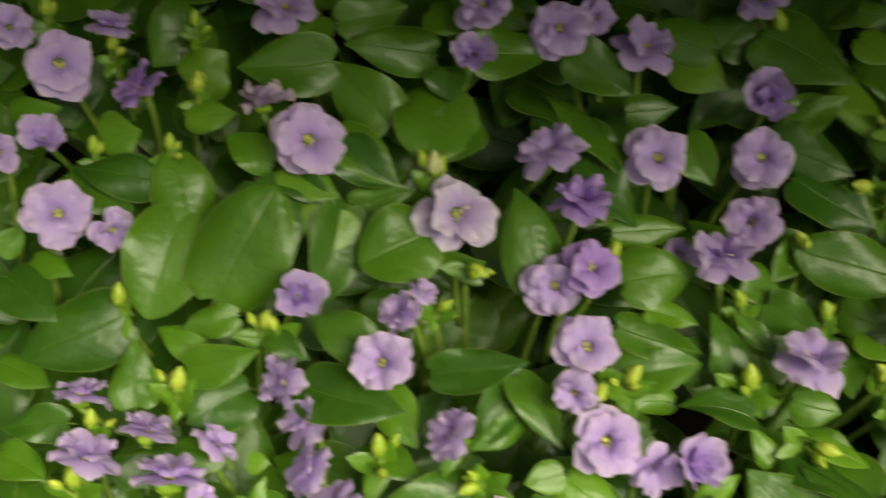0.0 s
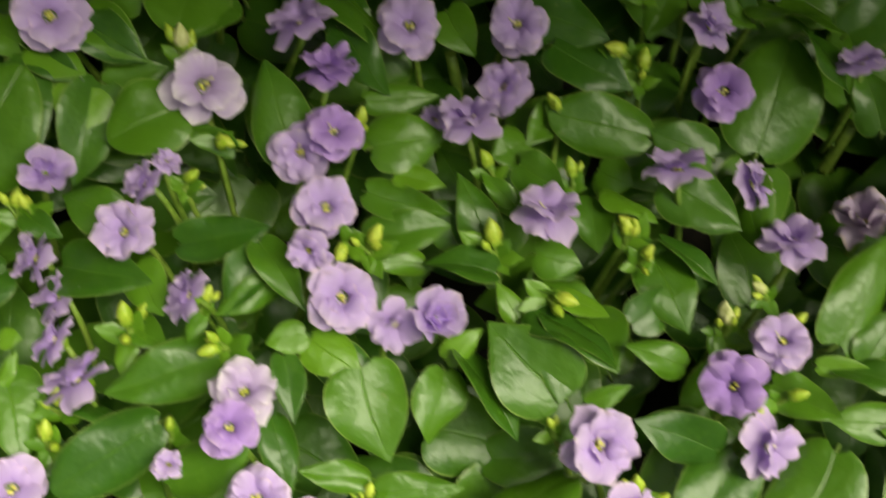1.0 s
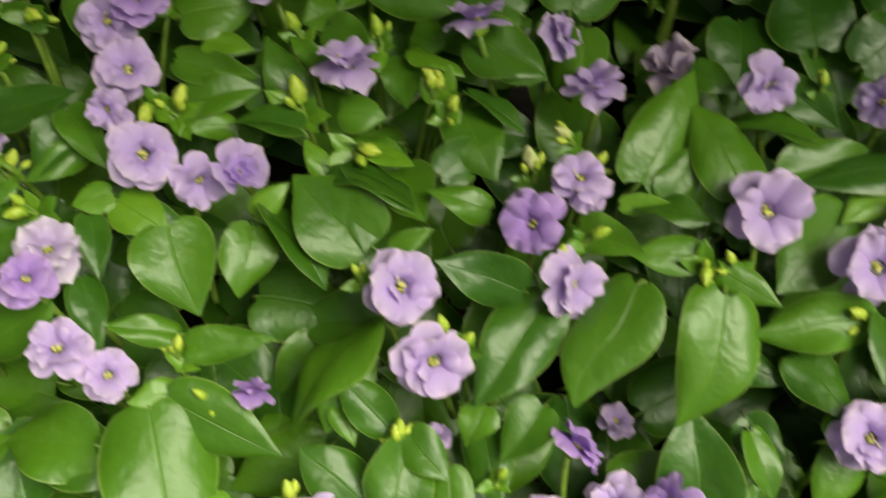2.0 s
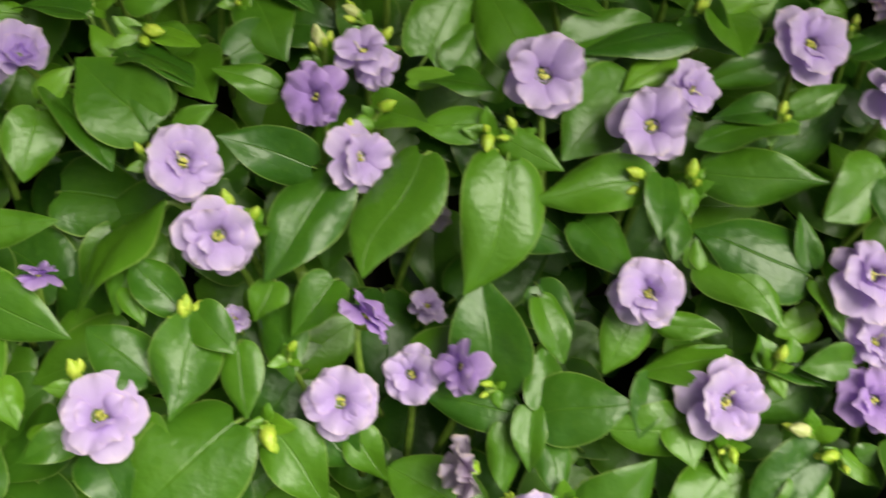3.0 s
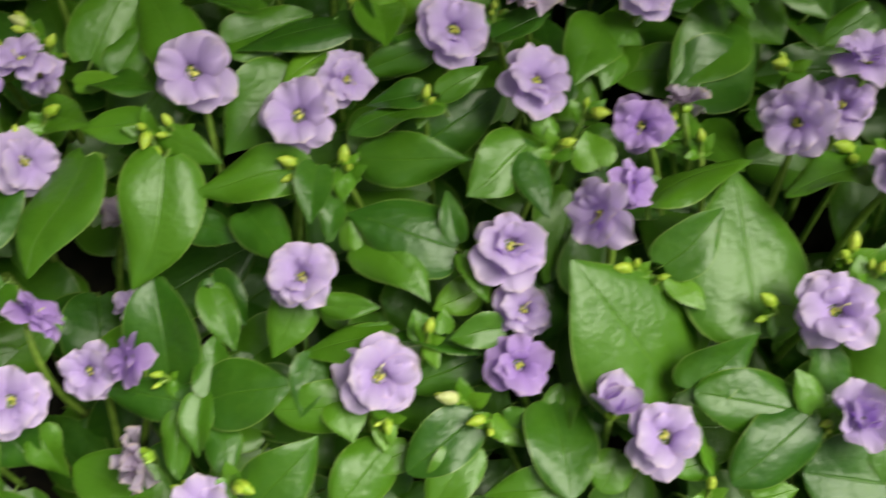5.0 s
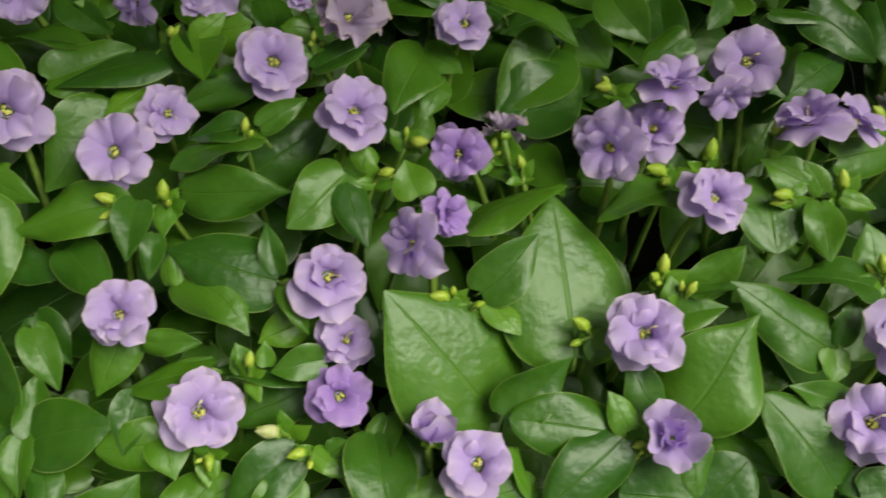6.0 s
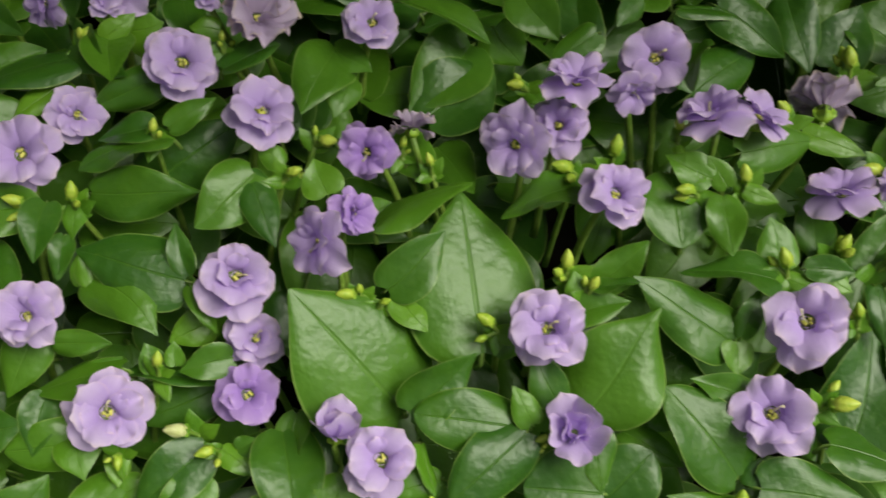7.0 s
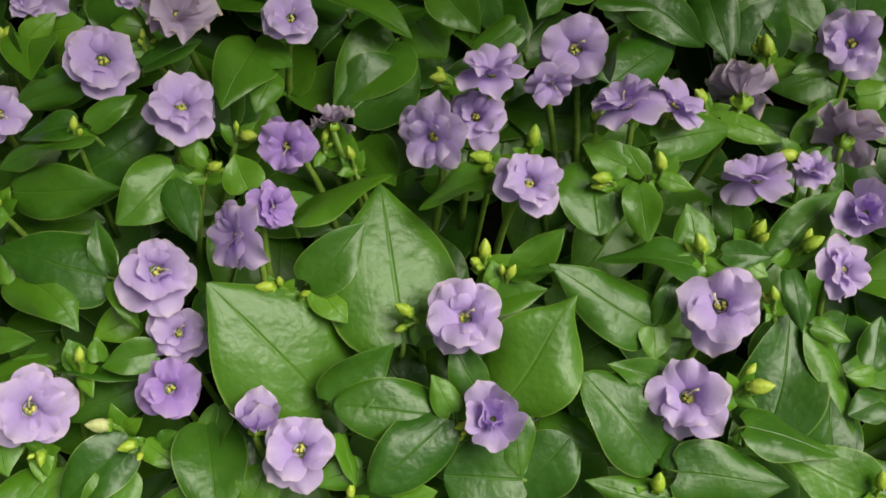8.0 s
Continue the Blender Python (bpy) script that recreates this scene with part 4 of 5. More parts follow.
leaf((0.3018, -0.1091, 0.2206), (0.2617, -0.1192, 0.2179), (0.13, -0.71, 0.69), 0.0120)
leaf((0.3055, -0.1106, 0.2219), (0.3202, -0.1232, 0.2227), (-0.35, -0.35, 0.87), 0.0103)
leaf((0.2899, -0.1595, 0.2002), (0.2873, -0.1824, 0.1961), (0.18, -0.20, 0.96), 0.0136)
leaf((0.2988, -0.1580, 0.1984), (0.2984, -0.1721, 0.1937), (-0.07, -0.32, 0.95), 0.0087)
leaf((0.2956, -0.1700, 0.1942), (0.2933, -0.1849, 0.1885), (0.09, -0.37, 0.93), 0.0087)
leaf((0.2638, -0.1685, 0.1877), (0.2809, -0.1918, 0.1850), (-0.07, -0.17, 0.98), 0.0180)
leaf((0.3012, -0.1850, 0.1854), (0.3003, -0.1754, 0.1917), (-0.18, -0.55, 0.81), 0.0086)
leaf((0.2187, -0.1227, 0.2118), (0.2294, -0.1057, 0.2203), (0.09, -0.49, 0.87), 0.0164)
leaf((0.2098, -0.1258, 0.2108), (0.2344, -0.1331, 0.2137), (-0.29, -0.71, 0.64), 0.0079)
leaf((0.2037, -0.1253, 0.2103), (0.2201, -0.1258, 0.2134), (-0.14, -0.79, 0.60), 0.0080)
leaf((0.1346, -0.1993, 0.1757), (0.1486, -0.2133, 0.1713), (-0.06, -0.36, 0.93), 0.0155)
leaf((0.1361, -0.2012, 0.1733), (0.1286, -0.2339, 0.1616), (0.36, -0.39, 0.85), 0.0237, habit="a")
leaf((0.1486, -0.2083, 0.1685), (0.1528, -0.2303, 0.1573), (-0.33, -0.35, 0.87), 0.0154)
leaf((0.1595, -0.1895, 0.1643), (0.1667, -0.2168, 0.1580), (-0.32, -0.11, 0.94), 0.0187)
leaf((0.1595, -0.1882, 0.1765), (0.1541, -0.2016, 0.1722), (-0.36, -0.30, 0.88), 0.0139)
leaf((0.1797, -0.1869, 0.1763), (0.1664, -0.2052, 0.1688), (-0.41, -0.37, 0.83), 0.0178)
leaf((0.1487, -0.2308, 0.1561), (0.1176, -0.2605, 0.1459), (-0.31, -0.48, 0.82), 0.0375, habit="o")
leaf((0.1623, -0.2322, 0.1526), (0.1805, -0.2530, 0.1382), (-0.29, -0.34, 0.89), 0.0211)
leaf((0.1773, -0.2269, 0.1460), (0.1888, -0.2377, 0.1371), (-0.33, -0.41, 0.85), 0.0217)
leaf((0.1881, -0.2285, 0.1450), (0.1990, -0.2424, 0.1358), (-0.41, -0.41, 0.81), 0.0139)
leaf((0.1567, -0.2469, 0.1212), (0.1888, -0.2482, 0.1193), (-0.31, -0.14, 0.94), 0.0166)
leaf((0.2414, -0.2235, 0.1522), (0.2078, -0.2140, 0.1490), (-0.19, -0.36, 0.91), 0.0168)
leaf((0.2504, -0.2243, 0.1580), (0.2517, -0.2043, 0.1648), (-0.05, -0.32, 0.95), 0.0140)
leaf((0.2504, -0.2260, 0.1579), (0.2802, -0.2255, 0.1650), (-0.21, -0.37, 0.90), 0.0248)
leaf((0.2475, -0.2242, 0.1577), (0.2464, -0.2437, 0.1493), (-0.19, -0.38, 0.90), 0.0122)
leaf((0.2533, -0.2337, 0.1513), (0.2563, -0.2513, 0.1459), (0.13, -0.27, 0.95), 0.0130)
leaf((0.2386, -0.2276, 0.1518), (0.2389, -0.2478, 0.1414), (-0.21, -0.45, 0.87), 0.0121)
leaf((0.2306, -0.2519, 0.1314), (0.1990, -0.2364, 0.1342), (0.01, -0.15, 0.99), 0.0239, habit="o")
leaf((0.2342, -0.2153, 0.1534), (0.2302, -0.1829, 0.1757), (-0.32, -0.48, 0.81), 0.0298)
leaf((0.2500, -0.1901, 0.1723), (0.2583, -0.2093, 0.1606), (0.29, -0.40, 0.87), 0.0133)
leaf((0.2497, -0.1839, 0.1703), (0.2617, -0.1992, 0.1610), (-0.14, -0.59, 0.79), 0.0162)
leaf((0.2658, -0.2591, 0.1449), (0.2873, -0.2405, 0.1560), (0.21, -0.50, 0.84), 0.0225)
leaf((0.2832, -0.1941, 0.1747), (0.2715, -0.2127, 0.1607), (-0.05, -0.58, 0.81), 0.0175)
leaf((0.2867, -0.2156, 0.1658), (0.2817, -0.2347, 0.1577), (0.21, -0.43, 0.88), 0.0137)
leaf((0.2897, -0.2004, 0.1738), (0.3096, -0.2033, 0.1749), (-0.13, -0.59, 0.80), 0.0096)
leaf((0.3124, -0.2105, 0.1703), (0.2811, -0.2152, 0.1660), (-0.04, -0.53, 0.84), 0.0133)
leaf((0.3026, -0.2309, 0.1584), (0.2724, -0.2319, 0.1583), (0.02, -0.58, 0.81), 0.0187, habit="o")
leaf((0.3091, -0.2436, 0.1504), (0.2918, -0.2623, 0.1431), (0.17, -0.31, 0.93), 0.0206, habit="o")
leaf((0.0911, -0.1084, 0.2230), (0.0647, -0.1088, 0.2244), (0.05, -0.66, 0.75), 0.0103)
leaf((0.0652, -0.1047, 0.2190), (0.0470, -0.1087, 0.2223), (0.26, -0.56, 0.78), 0.0101)
leaf((0.1044, -0.1009, 0.2262), (0.1205, -0.1033, 0.2250), (-0.01, -0.49, 0.87), 0.0147)
leaf((0.1057, -0.1063, 0.2179), (0.1295, -0.1139, 0.2153), (-0.13, -0.65, 0.75), 0.0080)
leaf((0.1064, -0.1176, 0.2168), (0.1331, -0.1395, 0.2194), (-0.40, -0.39, 0.83), 0.0139)
leaf((0.1002, -0.1201, 0.2136), (0.0915, -0.1095, 0.2192), (0.14, -0.37, 0.92), 0.0090)
leaf((0.0769, -0.1360, 0.2085), (0.0887, -0.1258, 0.2150), (0.06, -0.58, 0.81), 0.0101)
leaf((0.1176, -0.1444, 0.2068), (0.0900, -0.1254, 0.2183), (-0.03, -0.55, 0.84), 0.0305)
leaf((0.0810, -0.1333, 0.2094), (0.1036, -0.1582, 0.1972), (0.11, -0.36, 0.93), 0.0156)
leaf((0.0767, -0.1396, 0.2067), (0.0737, -0.1621, 0.1955), (0.50, -0.44, 0.74), 0.0197)
leaf((0.0483, -0.1435, 0.2102), (0.0616, -0.1695, 0.1944), (0.18, -0.44, 0.88), 0.0291)
leaf((0.0489, -0.1452, 0.2047), (0.0253, -0.1337, 0.2140), (0.12, -0.47, 0.88), 0.0175)
leaf((0.0664, -0.0909, 0.2197), (0.0823, -0.0827, 0.2235), (0.14, -0.63, 0.77), 0.0189)
leaf((0.0839, -0.0945, 0.2208), (0.0726, -0.0831, 0.2262), (-0.00, -0.43, 0.90), 0.0122)
leaf((0.0548, -0.1756, 0.1927), (0.0325, -0.1780, 0.2002), (0.33, -0.20, 0.92), 0.0109)
leaf((0.0588, -0.1793, 0.1899), (0.0878, -0.1744, 0.1911), (0.05, -0.48, 0.88), 0.0134)
leaf((0.0535, -0.1746, 0.1894), (0.0574, -0.1863, 0.1830), (0.24, -0.40, 0.89), 0.0097)
leaf((0.1207, -0.1674, 0.1927), (0.0944, -0.2030, 0.1746), (-0.28, -0.49, 0.82), 0.0199, habit=")")
leaf((0.1140, -0.1726, 0.1826), (0.1063, -0.1992, 0.1702), (0.00, -0.42, 0.91), 0.0200)
leaf((0.0478, -0.1989, 0.1816), (0.0611, -0.2401, 0.1602), (0.25, -0.38, 0.89), 0.0385, habit="o")
leaf((0.0534, -0.1946, 0.1818), (0.0926, -0.2078, 0.1693), (-0.17, -0.65, 0.74), 0.0225)
leaf((0.0552, -0.1918, 0.1809), (0.0403, -0.1978, 0.1828), (0.29, -0.44, 0.85), 0.0114)
leaf((0.1202, -0.2194, 0.1656), (0.0987, -0.2058, 0.1743), (0.25, -0.22, 0.94), 0.0210)
leaf((0.1283, -0.1979, 0.1739), (0.1083, -0.1832, 0.1853), (0.13, -0.49, 0.86), 0.0157, habit="a")
leaf((0.1100, -0.1914, 0.1761), (0.1166, -0.2032, 0.1705), (0.20, -0.32, 0.92), 0.0096)
leaf((0.0709, -0.2210, 0.1648), (0.0783, -0.2359, 0.1583), (0.15, -0.33, 0.93), 0.0114)
leaf((0.0801, -0.2368, 0.1505), (0.0953, -0.2331, 0.1528), (-0.03, -0.43, 0.90), 0.0114)
leaf((0.1221, -0.2353, 0.1509), (0.1390, -0.2315, 0.1531), (-0.07, -0.21, 0.97), 0.0155)
leaf((0.1467, -0.0920, 0.2178), (0.1603, -0.1171, 0.2098), (-0.08, -0.34, 0.94), 0.0223)
leaf((0.1583, -0.0752, 0.2272), (0.1770, -0.0818, 0.2257), (-0.11, -0.51, 0.85), 0.0127)
leaf((0.2098, -0.1189, 0.2152), (0.2281, -0.0798, 0.2320), (0.29, -0.49, 0.82), 0.0245)
leaf((0.2441, -0.1218, 0.2183), (0.2272, -0.0915, 0.2268), (-0.15, -0.35, 0.93), 0.0231)
leaf((0.2434, -0.0979, 0.2214), (0.2770, -0.1028, 0.2192), (-0.02, -0.51, 0.86), 0.0124)
leaf((0.2621, -0.0797, 0.2265), (0.2800, -0.0945, 0.2194), (-0.26, -0.66, 0.71), 0.0141)
leaf((0.2586, -0.1145, 0.2167), (0.2889, -0.1023, 0.2191), (0.09, -0.41, 0.91), 0.0201)
leaf((0.3012, -0.1033, 0.2233), (0.3132, -0.1211, 0.2230), (-0.69, -0.47, 0.56), 0.0177)
leaf((0.2273, -0.0794, 0.2303), (0.2428, -0.0875, 0.2302), (-0.33, -0.64, 0.69), 0.0120)
leaf((0.3177, -0.0992, 0.2225), (0.3321, -0.0992, 0.2257), (-0.14, -0.77, 0.63), 0.0198)
leaf((-0.0706, -0.0390, 0.2599), (-0.0416, -0.0501, 0.2520), (0.01, -0.55, 0.83), 0.0185)
leaf((-0.0830, -0.0531, 0.2523), (-0.0632, -0.0596, 0.2483), (0.02, -0.50, 0.87), 0.0123)
leaf((-0.0930, -0.0559, 0.2510), (-0.0768, -0.0824, 0.2339), (-0.07, -0.57, 0.82), 0.0255)
leaf((-0.0278, -0.0635, 0.2436), (-0.0513, -0.0788, 0.2394), (0.04, -0.32, 0.95), 0.0298, habit="o")
leaf((-0.0595, -0.0557, 0.2434), (-0.0651, -0.0890, 0.2241), (0.45, -0.50, 0.74), 0.0228)
leaf((-0.0195, -0.0178, 0.2577), (-0.0305, -0.0381, 0.2526), (0.04, -0.26, 0.96), 0.0218)
leaf((-0.0585, -0.0539, 0.2417), (-0.0361, -0.0464, 0.2457), (0.13, -0.74, 0.66), 0.0126)
leaf((0.0149, -0.0750, 0.2347), (0.0003, -0.0451, 0.2530), (-0.00, -0.52, 0.85), 0.0231)
leaf((-0.0073, -0.0732, 0.2343), (-0.0274, -0.0674, 0.2383), (-0.08, -0.74, 0.67), 0.0096)
leaf((0.0243, -0.0250, 0.2524), (0.0463, -0.0482, 0.2428), (-0.06, -0.43, 0.90), 0.0168)
leaf((0.0199, -0.0114, 0.2537), (0.0376, -0.0308, 0.2450), (-0.04, -0.44, 0.90), 0.0193)
leaf((0.0430, -0.0694, 0.2383), (0.0685, -0.0594, 0.2366), (0.22, -0.42, 0.88), 0.0231)
leaf((0.0382, -0.0505, 0.2413), (0.0646, -0.0428, 0.2396), (0.21, -0.51, 0.83), 0.0128)
leaf((0.0627, -0.0050, 0.2472), (0.0754, -0.0201, 0.2392), (-0.20, -0.59, 0.78), 0.0176)
leaf((-0.0199, -0.1091, 0.2241), (0.0127, -0.1048, 0.2335), (-0.15, -0.59, 0.79), 0.0161)
leaf((-0.0433, -0.1034, 0.2261), (-0.0666, -0.0950, 0.2265), (-0.17, -0.50, 0.85), 0.0183)
leaf((-0.0812, -0.1010, 0.2203), (-0.0652, -0.1073, 0.2177), (-0.00, -0.39, 0.92), 0.0102)
leaf((0.0427, -0.0837, 0.2302), (0.0736, -0.0876, 0.2266), (0.01, -0.64, 0.77), 0.0142)
leaf((0.0447, -0.0989, 0.2238), (0.0740, -0.0904, 0.2237), (0.07, -0.24, 0.97), 0.0172)
leaf((0.0521, -0.0772, 0.2332), (0.0707, -0.0795, 0.2322), (-0.01, -0.42, 0.91), 0.0104)
leaf((0.0954, -0.0034, 0.2493), (0.1263, -0.0135, 0.2475), (-0.17, -0.65, 0.74), 0.0239)
leaf((0.1052, -0.0157, 0.2443), (0.1365, -0.0294, 0.2377), (0.03, -0.38, 0.93), 0.0237)
leaf((0.1420, -0.0493, 0.2351), (0.1049, -0.0453, 0.2382), (-0.01, -0.67, 0.74), 0.0234, habit="o")
leaf((0.1358, 0.0074, 0.2555), (0.1523, -0.0092, 0.2465), (-0.18, -0.60, 0.78), 0.0175)
leaf((0.1780, 0.0011, 0.2570), (0.2111, -0.0107, 0.2573), (-0.15, -0.39, 0.91), 0.0142)
leaf((0.1568, 0.0044, 0.2575), (0.1803, -0.0075, 0.2538), (-0.19, -0.61, 0.77), 0.0130)
leaf((0.1850, -0.0452, 0.2267), (0.1941, -0.0068, 0.2505), (-0.17, -0.49, 0.86), 0.0368, habit="o")
leaf((0.1982, -0.0107, 0.2559), (0.2155, -0.0392, 0.2459), (-0.17, -0.42, 0.89), 0.0109)
leaf((0.2253, -0.0431, 0.2424), (0.2166, -0.0201, 0.2528), (-0.32, -0.49, 0.81), 0.0166)
leaf((0.2133, -0.0081, 0.2552), (0.2282, 0.0027, 0.2637), (-0.12, -0.50, 0.85), 0.0211)
leaf((0.1662, -0.0548, 0.2321), (0.1428, -0.0475, 0.2363), (-0.06, -0.63, 0.77), 0.0198)
leaf((0.1493, -0.0674, 0.2320), (0.1761, -0.0806, 0.2265), (-0.05, -0.47, 0.88), 0.0234)
leaf((0.1273, -0.0740, 0.2304), (0.1470, -0.0828, 0.2266), (-0.05, -0.49, 0.87), 0.0092)
leaf((0.1483, -0.0886, 0.2245), (0.1692, -0.1009, 0.2177), (-0.09, -0.59, 0.80), 0.0084)
leaf((0.0877, -0.0963, 0.2218), (0.0742, -0.0751, 0.2351), (0.14, -0.46, 0.88), 0.0160)
leaf((0.0953, -0.0827, 0.2302), (0.0822, -0.0730, 0.2339), (-0.10, -0.47, 0.88), 0.0081)
leaf((0.0962, -0.0661, 0.2324), (0.1130, -0.0770, 0.2321), (-0.28, -0.45, 0.85), 0.0163)
leaf((0.1261, -0.0581, 0.2238), (0.1387, -0.0645, 0.2236), (-0.31, -0.63, 0.71), 0.0169)
leaf((0.1239, -0.0733, 0.2258), (0.1270, -0.0943, 0.2204), (-0.20, -0.27, 0.94), 0.0163)
leaf((0.1787, -0.0547, 0.2239), (0.1857, -0.0868, 0.2194), (-0.01, -0.14, 0.99), 0.0134)
leaf((0.0976, -0.0541, 0.2314), (0.0857, -0.0641, 0.2318), (0.30, -0.32, 0.90), 0.0168)
leaf((0.1073, -0.0372, 0.2330), (0.0978, -0.0563, 0.2308), (0.37, -0.28, 0.88), 0.0129)
leaf((-0.0649, -0.1149, 0.2107), (-0.0273, -0.1231, 0.2188), (-0.25, -0.19, 0.95), 0.0233)
leaf((-0.0751, -0.1541, 0.2002), (-0.0624, -0.1834, 0.1888), (0.33, -0.21, 0.92), 0.0218)
leaf((-0.0181, -0.1661, 0.1983), (-0.0504, -0.1900, 0.1886), (0.14, -0.53, 0.84), 0.0237, habit="o")
leaf((-0.0105, -0.1847, 0.1917), (0.0159, -0.1736, 0.2058), (-0.15, -0.62, 0.77), 0.0189, habit="o")
leaf((0.0009, -0.1436, 0.2090), (-0.0376, -0.1596, 0.2036), (0.03, -0.39, 0.92), 0.0211)
leaf((0.0098, -0.1062, 0.2250), (0.0004, -0.1322, 0.2162), (0.24, -0.39, 0.89), 0.0177)
leaf((0.0136, -0.1184, 0.2188), (-0.0037, -0.1322, 0.2156), (0.28, -0.53, 0.80), 0.0118)
leaf((0.0086, -0.1081, 0.2275), (0.0277, -0.1291, 0.2201), (-0.05, -0.37, 0.93), 0.0136)
leaf((0.0222, -0.1439, 0.2141), (0.0292, -0.1644, 0.2064), (0.25, -0.26, 0.93), 0.0114)
leaf((0.0203, -0.1613, 0.2017), (0.0305, -0.1855, 0.1904), (0.26, -0.32, 0.91), 0.0133)
leaf((0.0286, -0.1358, 0.2165), (0.0162, -0.1415, 0.2164), (0.16, -0.35, 0.92), 0.0116)
leaf((0.0304, -0.1365, 0.2142), (0.0491, -0.1464, 0.2082), (0.12, -0.34, 0.93), 0.0174)
leaf((-0.0385, -0.1304, 0.2059), (-0.0188, -0.1422, 0.2064), (-0.12, -0.15, 0.98), 0.0139)
leaf((-0.0551, -0.1582, 0.1954), (-0.0279, -0.1681, 0.1958), (0.01, 0.08, 1.00), 0.0123)
leaf((-0.0374, -0.1550, 0.1973), (-0.0196, -0.1548, 0.1965), (0.04, -0.28, 0.96), 0.0069)
leaf((-0.0752, -0.1587, 0.2006), (-0.0719, -0.1473, 0.2046), (0.17, -0.37, 0.91), 0.0061)
leaf((-0.0796, -0.1434, 0.2042), (-0.0718, -0.1425, 0.2042), (0.04, -0.37, 0.93), 0.0080)
leaf((-0.0359, -0.1158, 0.2170), (-0.0215, -0.1334, 0.2141), (-0.14, -0.27, 0.95), 0.0162)
leaf((-0.0732, -0.0104, 0.2706), (-0.1078, -0.0186, 0.2698), (0.14, -0.68, 0.72), 0.0236)
leaf((-0.0836, 0.0086, 0.2747), (-0.0843, -0.0096, 0.2681), (0.09, -0.34, 0.94), 0.0175)
leaf((-0.0363, -0.0002, 0.2715), (-0.0691, -0.0073, 0.2774), (0.27, -0.63, 0.73), 0.0195)
leaf((-0.0495, -0.0246, 0.2562), (-0.0738, -0.0080, 0.2684), (-0.17, -0.73, 0.66), 0.0243)
leaf((-0.0316, -0.0096, 0.2630), (-0.0335, -0.0389, 0.2553), (-0.04, -0.25, 0.97), 0.0320, habit="o")
leaf((-0.0311, -0.0060, 0.2705), (-0.0271, -0.0185, 0.2658), (0.05, -0.33, 0.94), 0.0169)
leaf((-0.0682, -0.0369, 0.2597), (-0.0418, -0.0504, 0.2519), (-0.04, -0.55, 0.83), 0.0185)
leaf((-0.1339, -0.0560, 0.2435), (-0.1652, -0.0549, 0.2427), (-0.04, -0.35, 0.93), 0.0177)
leaf((-0.1692, -0.0541, 0.2377), (-0.1394, -0.0651, 0.2351), (0.01, -0.20, 0.98), 0.0199)
leaf((-0.1204, -0.0669, 0.2396), (-0.1254, -0.1025, 0.2221), (0.27, -0.45, 0.85), 0.0311, habit="o")
leaf((-0.1018, -0.0937, 0.2277), (-0.0847, -0.0585, 0.2530), (0.06, -0.60, 0.80), 0.0362, habit="o")
leaf((-0.1161, -0.0690, 0.2364), (-0.1297, -0.0442, 0.2502), (0.30, -0.33, 0.89), 0.0232, habit="o")
leaf((-0.0891, -0.0491, 0.2538), (-0.1079, -0.0409, 0.2567), (-0.07, -0.48, 0.87), 0.0145)
leaf((-0.1253, -0.0341, 0.2556), (-0.1058, -0.0315, 0.2595), (-0.07, -0.61, 0.79), 0.0133)
leaf((-0.0842, -0.0515, 0.2544), (-0.0622, -0.0580, 0.2505), (0.06, -0.35, 0.93), 0.0148)
leaf((-0.0624, -0.0590, 0.2452), (-0.0680, -0.0743, 0.2366), (0.14, -0.52, 0.84), 0.0227)
leaf((-0.0239, 0.0038, 0.2712), (0.0061, 0.0098, 0.2677), (0.18, -0.37, 0.91), 0.0225)
leaf((0.0406, -0.0238, 0.2498), (0.0046, -0.0056, 0.2629), (0.01, -0.57, 0.82), 0.0156)
leaf((0.0145, 0.0154, 0.2668), (0.0405, 0.0044, 0.2576), (-0.03, -0.68, 0.73), 0.0197)
leaf((0.0392, -0.0013, 0.2539), (0.0586, 0.0045, 0.2544), (0.19, -0.69, 0.70), 0.0131)
leaf((0.0692, 0.0260, 0.2658), (0.0390, 0.0338, 0.2674), (-0.12, -0.60, 0.79), 0.0182)
leaf((0.0573, 0.0269, 0.2601), (0.0779, 0.0149, 0.2566), (-0.21, -0.59, 0.78), 0.0203)
leaf((0.0718, 0.0279, 0.2645), (0.0851, 0.0424, 0.2741), (-0.06, -0.51, 0.86), 0.0201)
leaf((0.0875, 0.0324, 0.2716), (0.1215, 0.0141, 0.2677), (-0.18, -0.51, 0.84), 0.0274)
leaf((0.1238, 0.0339, 0.2730), (0.1386, 0.0262, 0.2708), (-0.11, -0.46, 0.88), 0.0144)
leaf((0.1225, 0.0429, 0.2792), (0.1348, 0.0410, 0.2798), (-0.14, -0.63, 0.77), 0.0112)
leaf((0.1018, 0.0005, 0.2537), (0.1203, 0.0113, 0.2642), (-0.13, -0.57, 0.81), 0.0129)
leaf((-0.1967, -0.0346, 0.2468), (-0.1761, -0.0319, 0.2507), (-0.01, -0.80, 0.60), 0.0109)
leaf((-0.1869, -0.0858, 0.2255), (-0.1802, -0.0758, 0.2315), (0.50, -0.67, 0.54), 0.0107)
leaf((-0.1819, -0.0939, 0.2235), (-0.1585, -0.1071, 0.2190), (0.13, -0.10, 0.99), 0.0210)
leaf((-0.1361, -0.0999, 0.2171), (-0.1713, -0.1204, 0.2095), (0.10, -0.49, 0.87), 0.0293)
leaf((-0.1226, -0.1314, 0.2102), (-0.1287, -0.1090, 0.2193), (0.11, -0.35, 0.93), 0.0169)
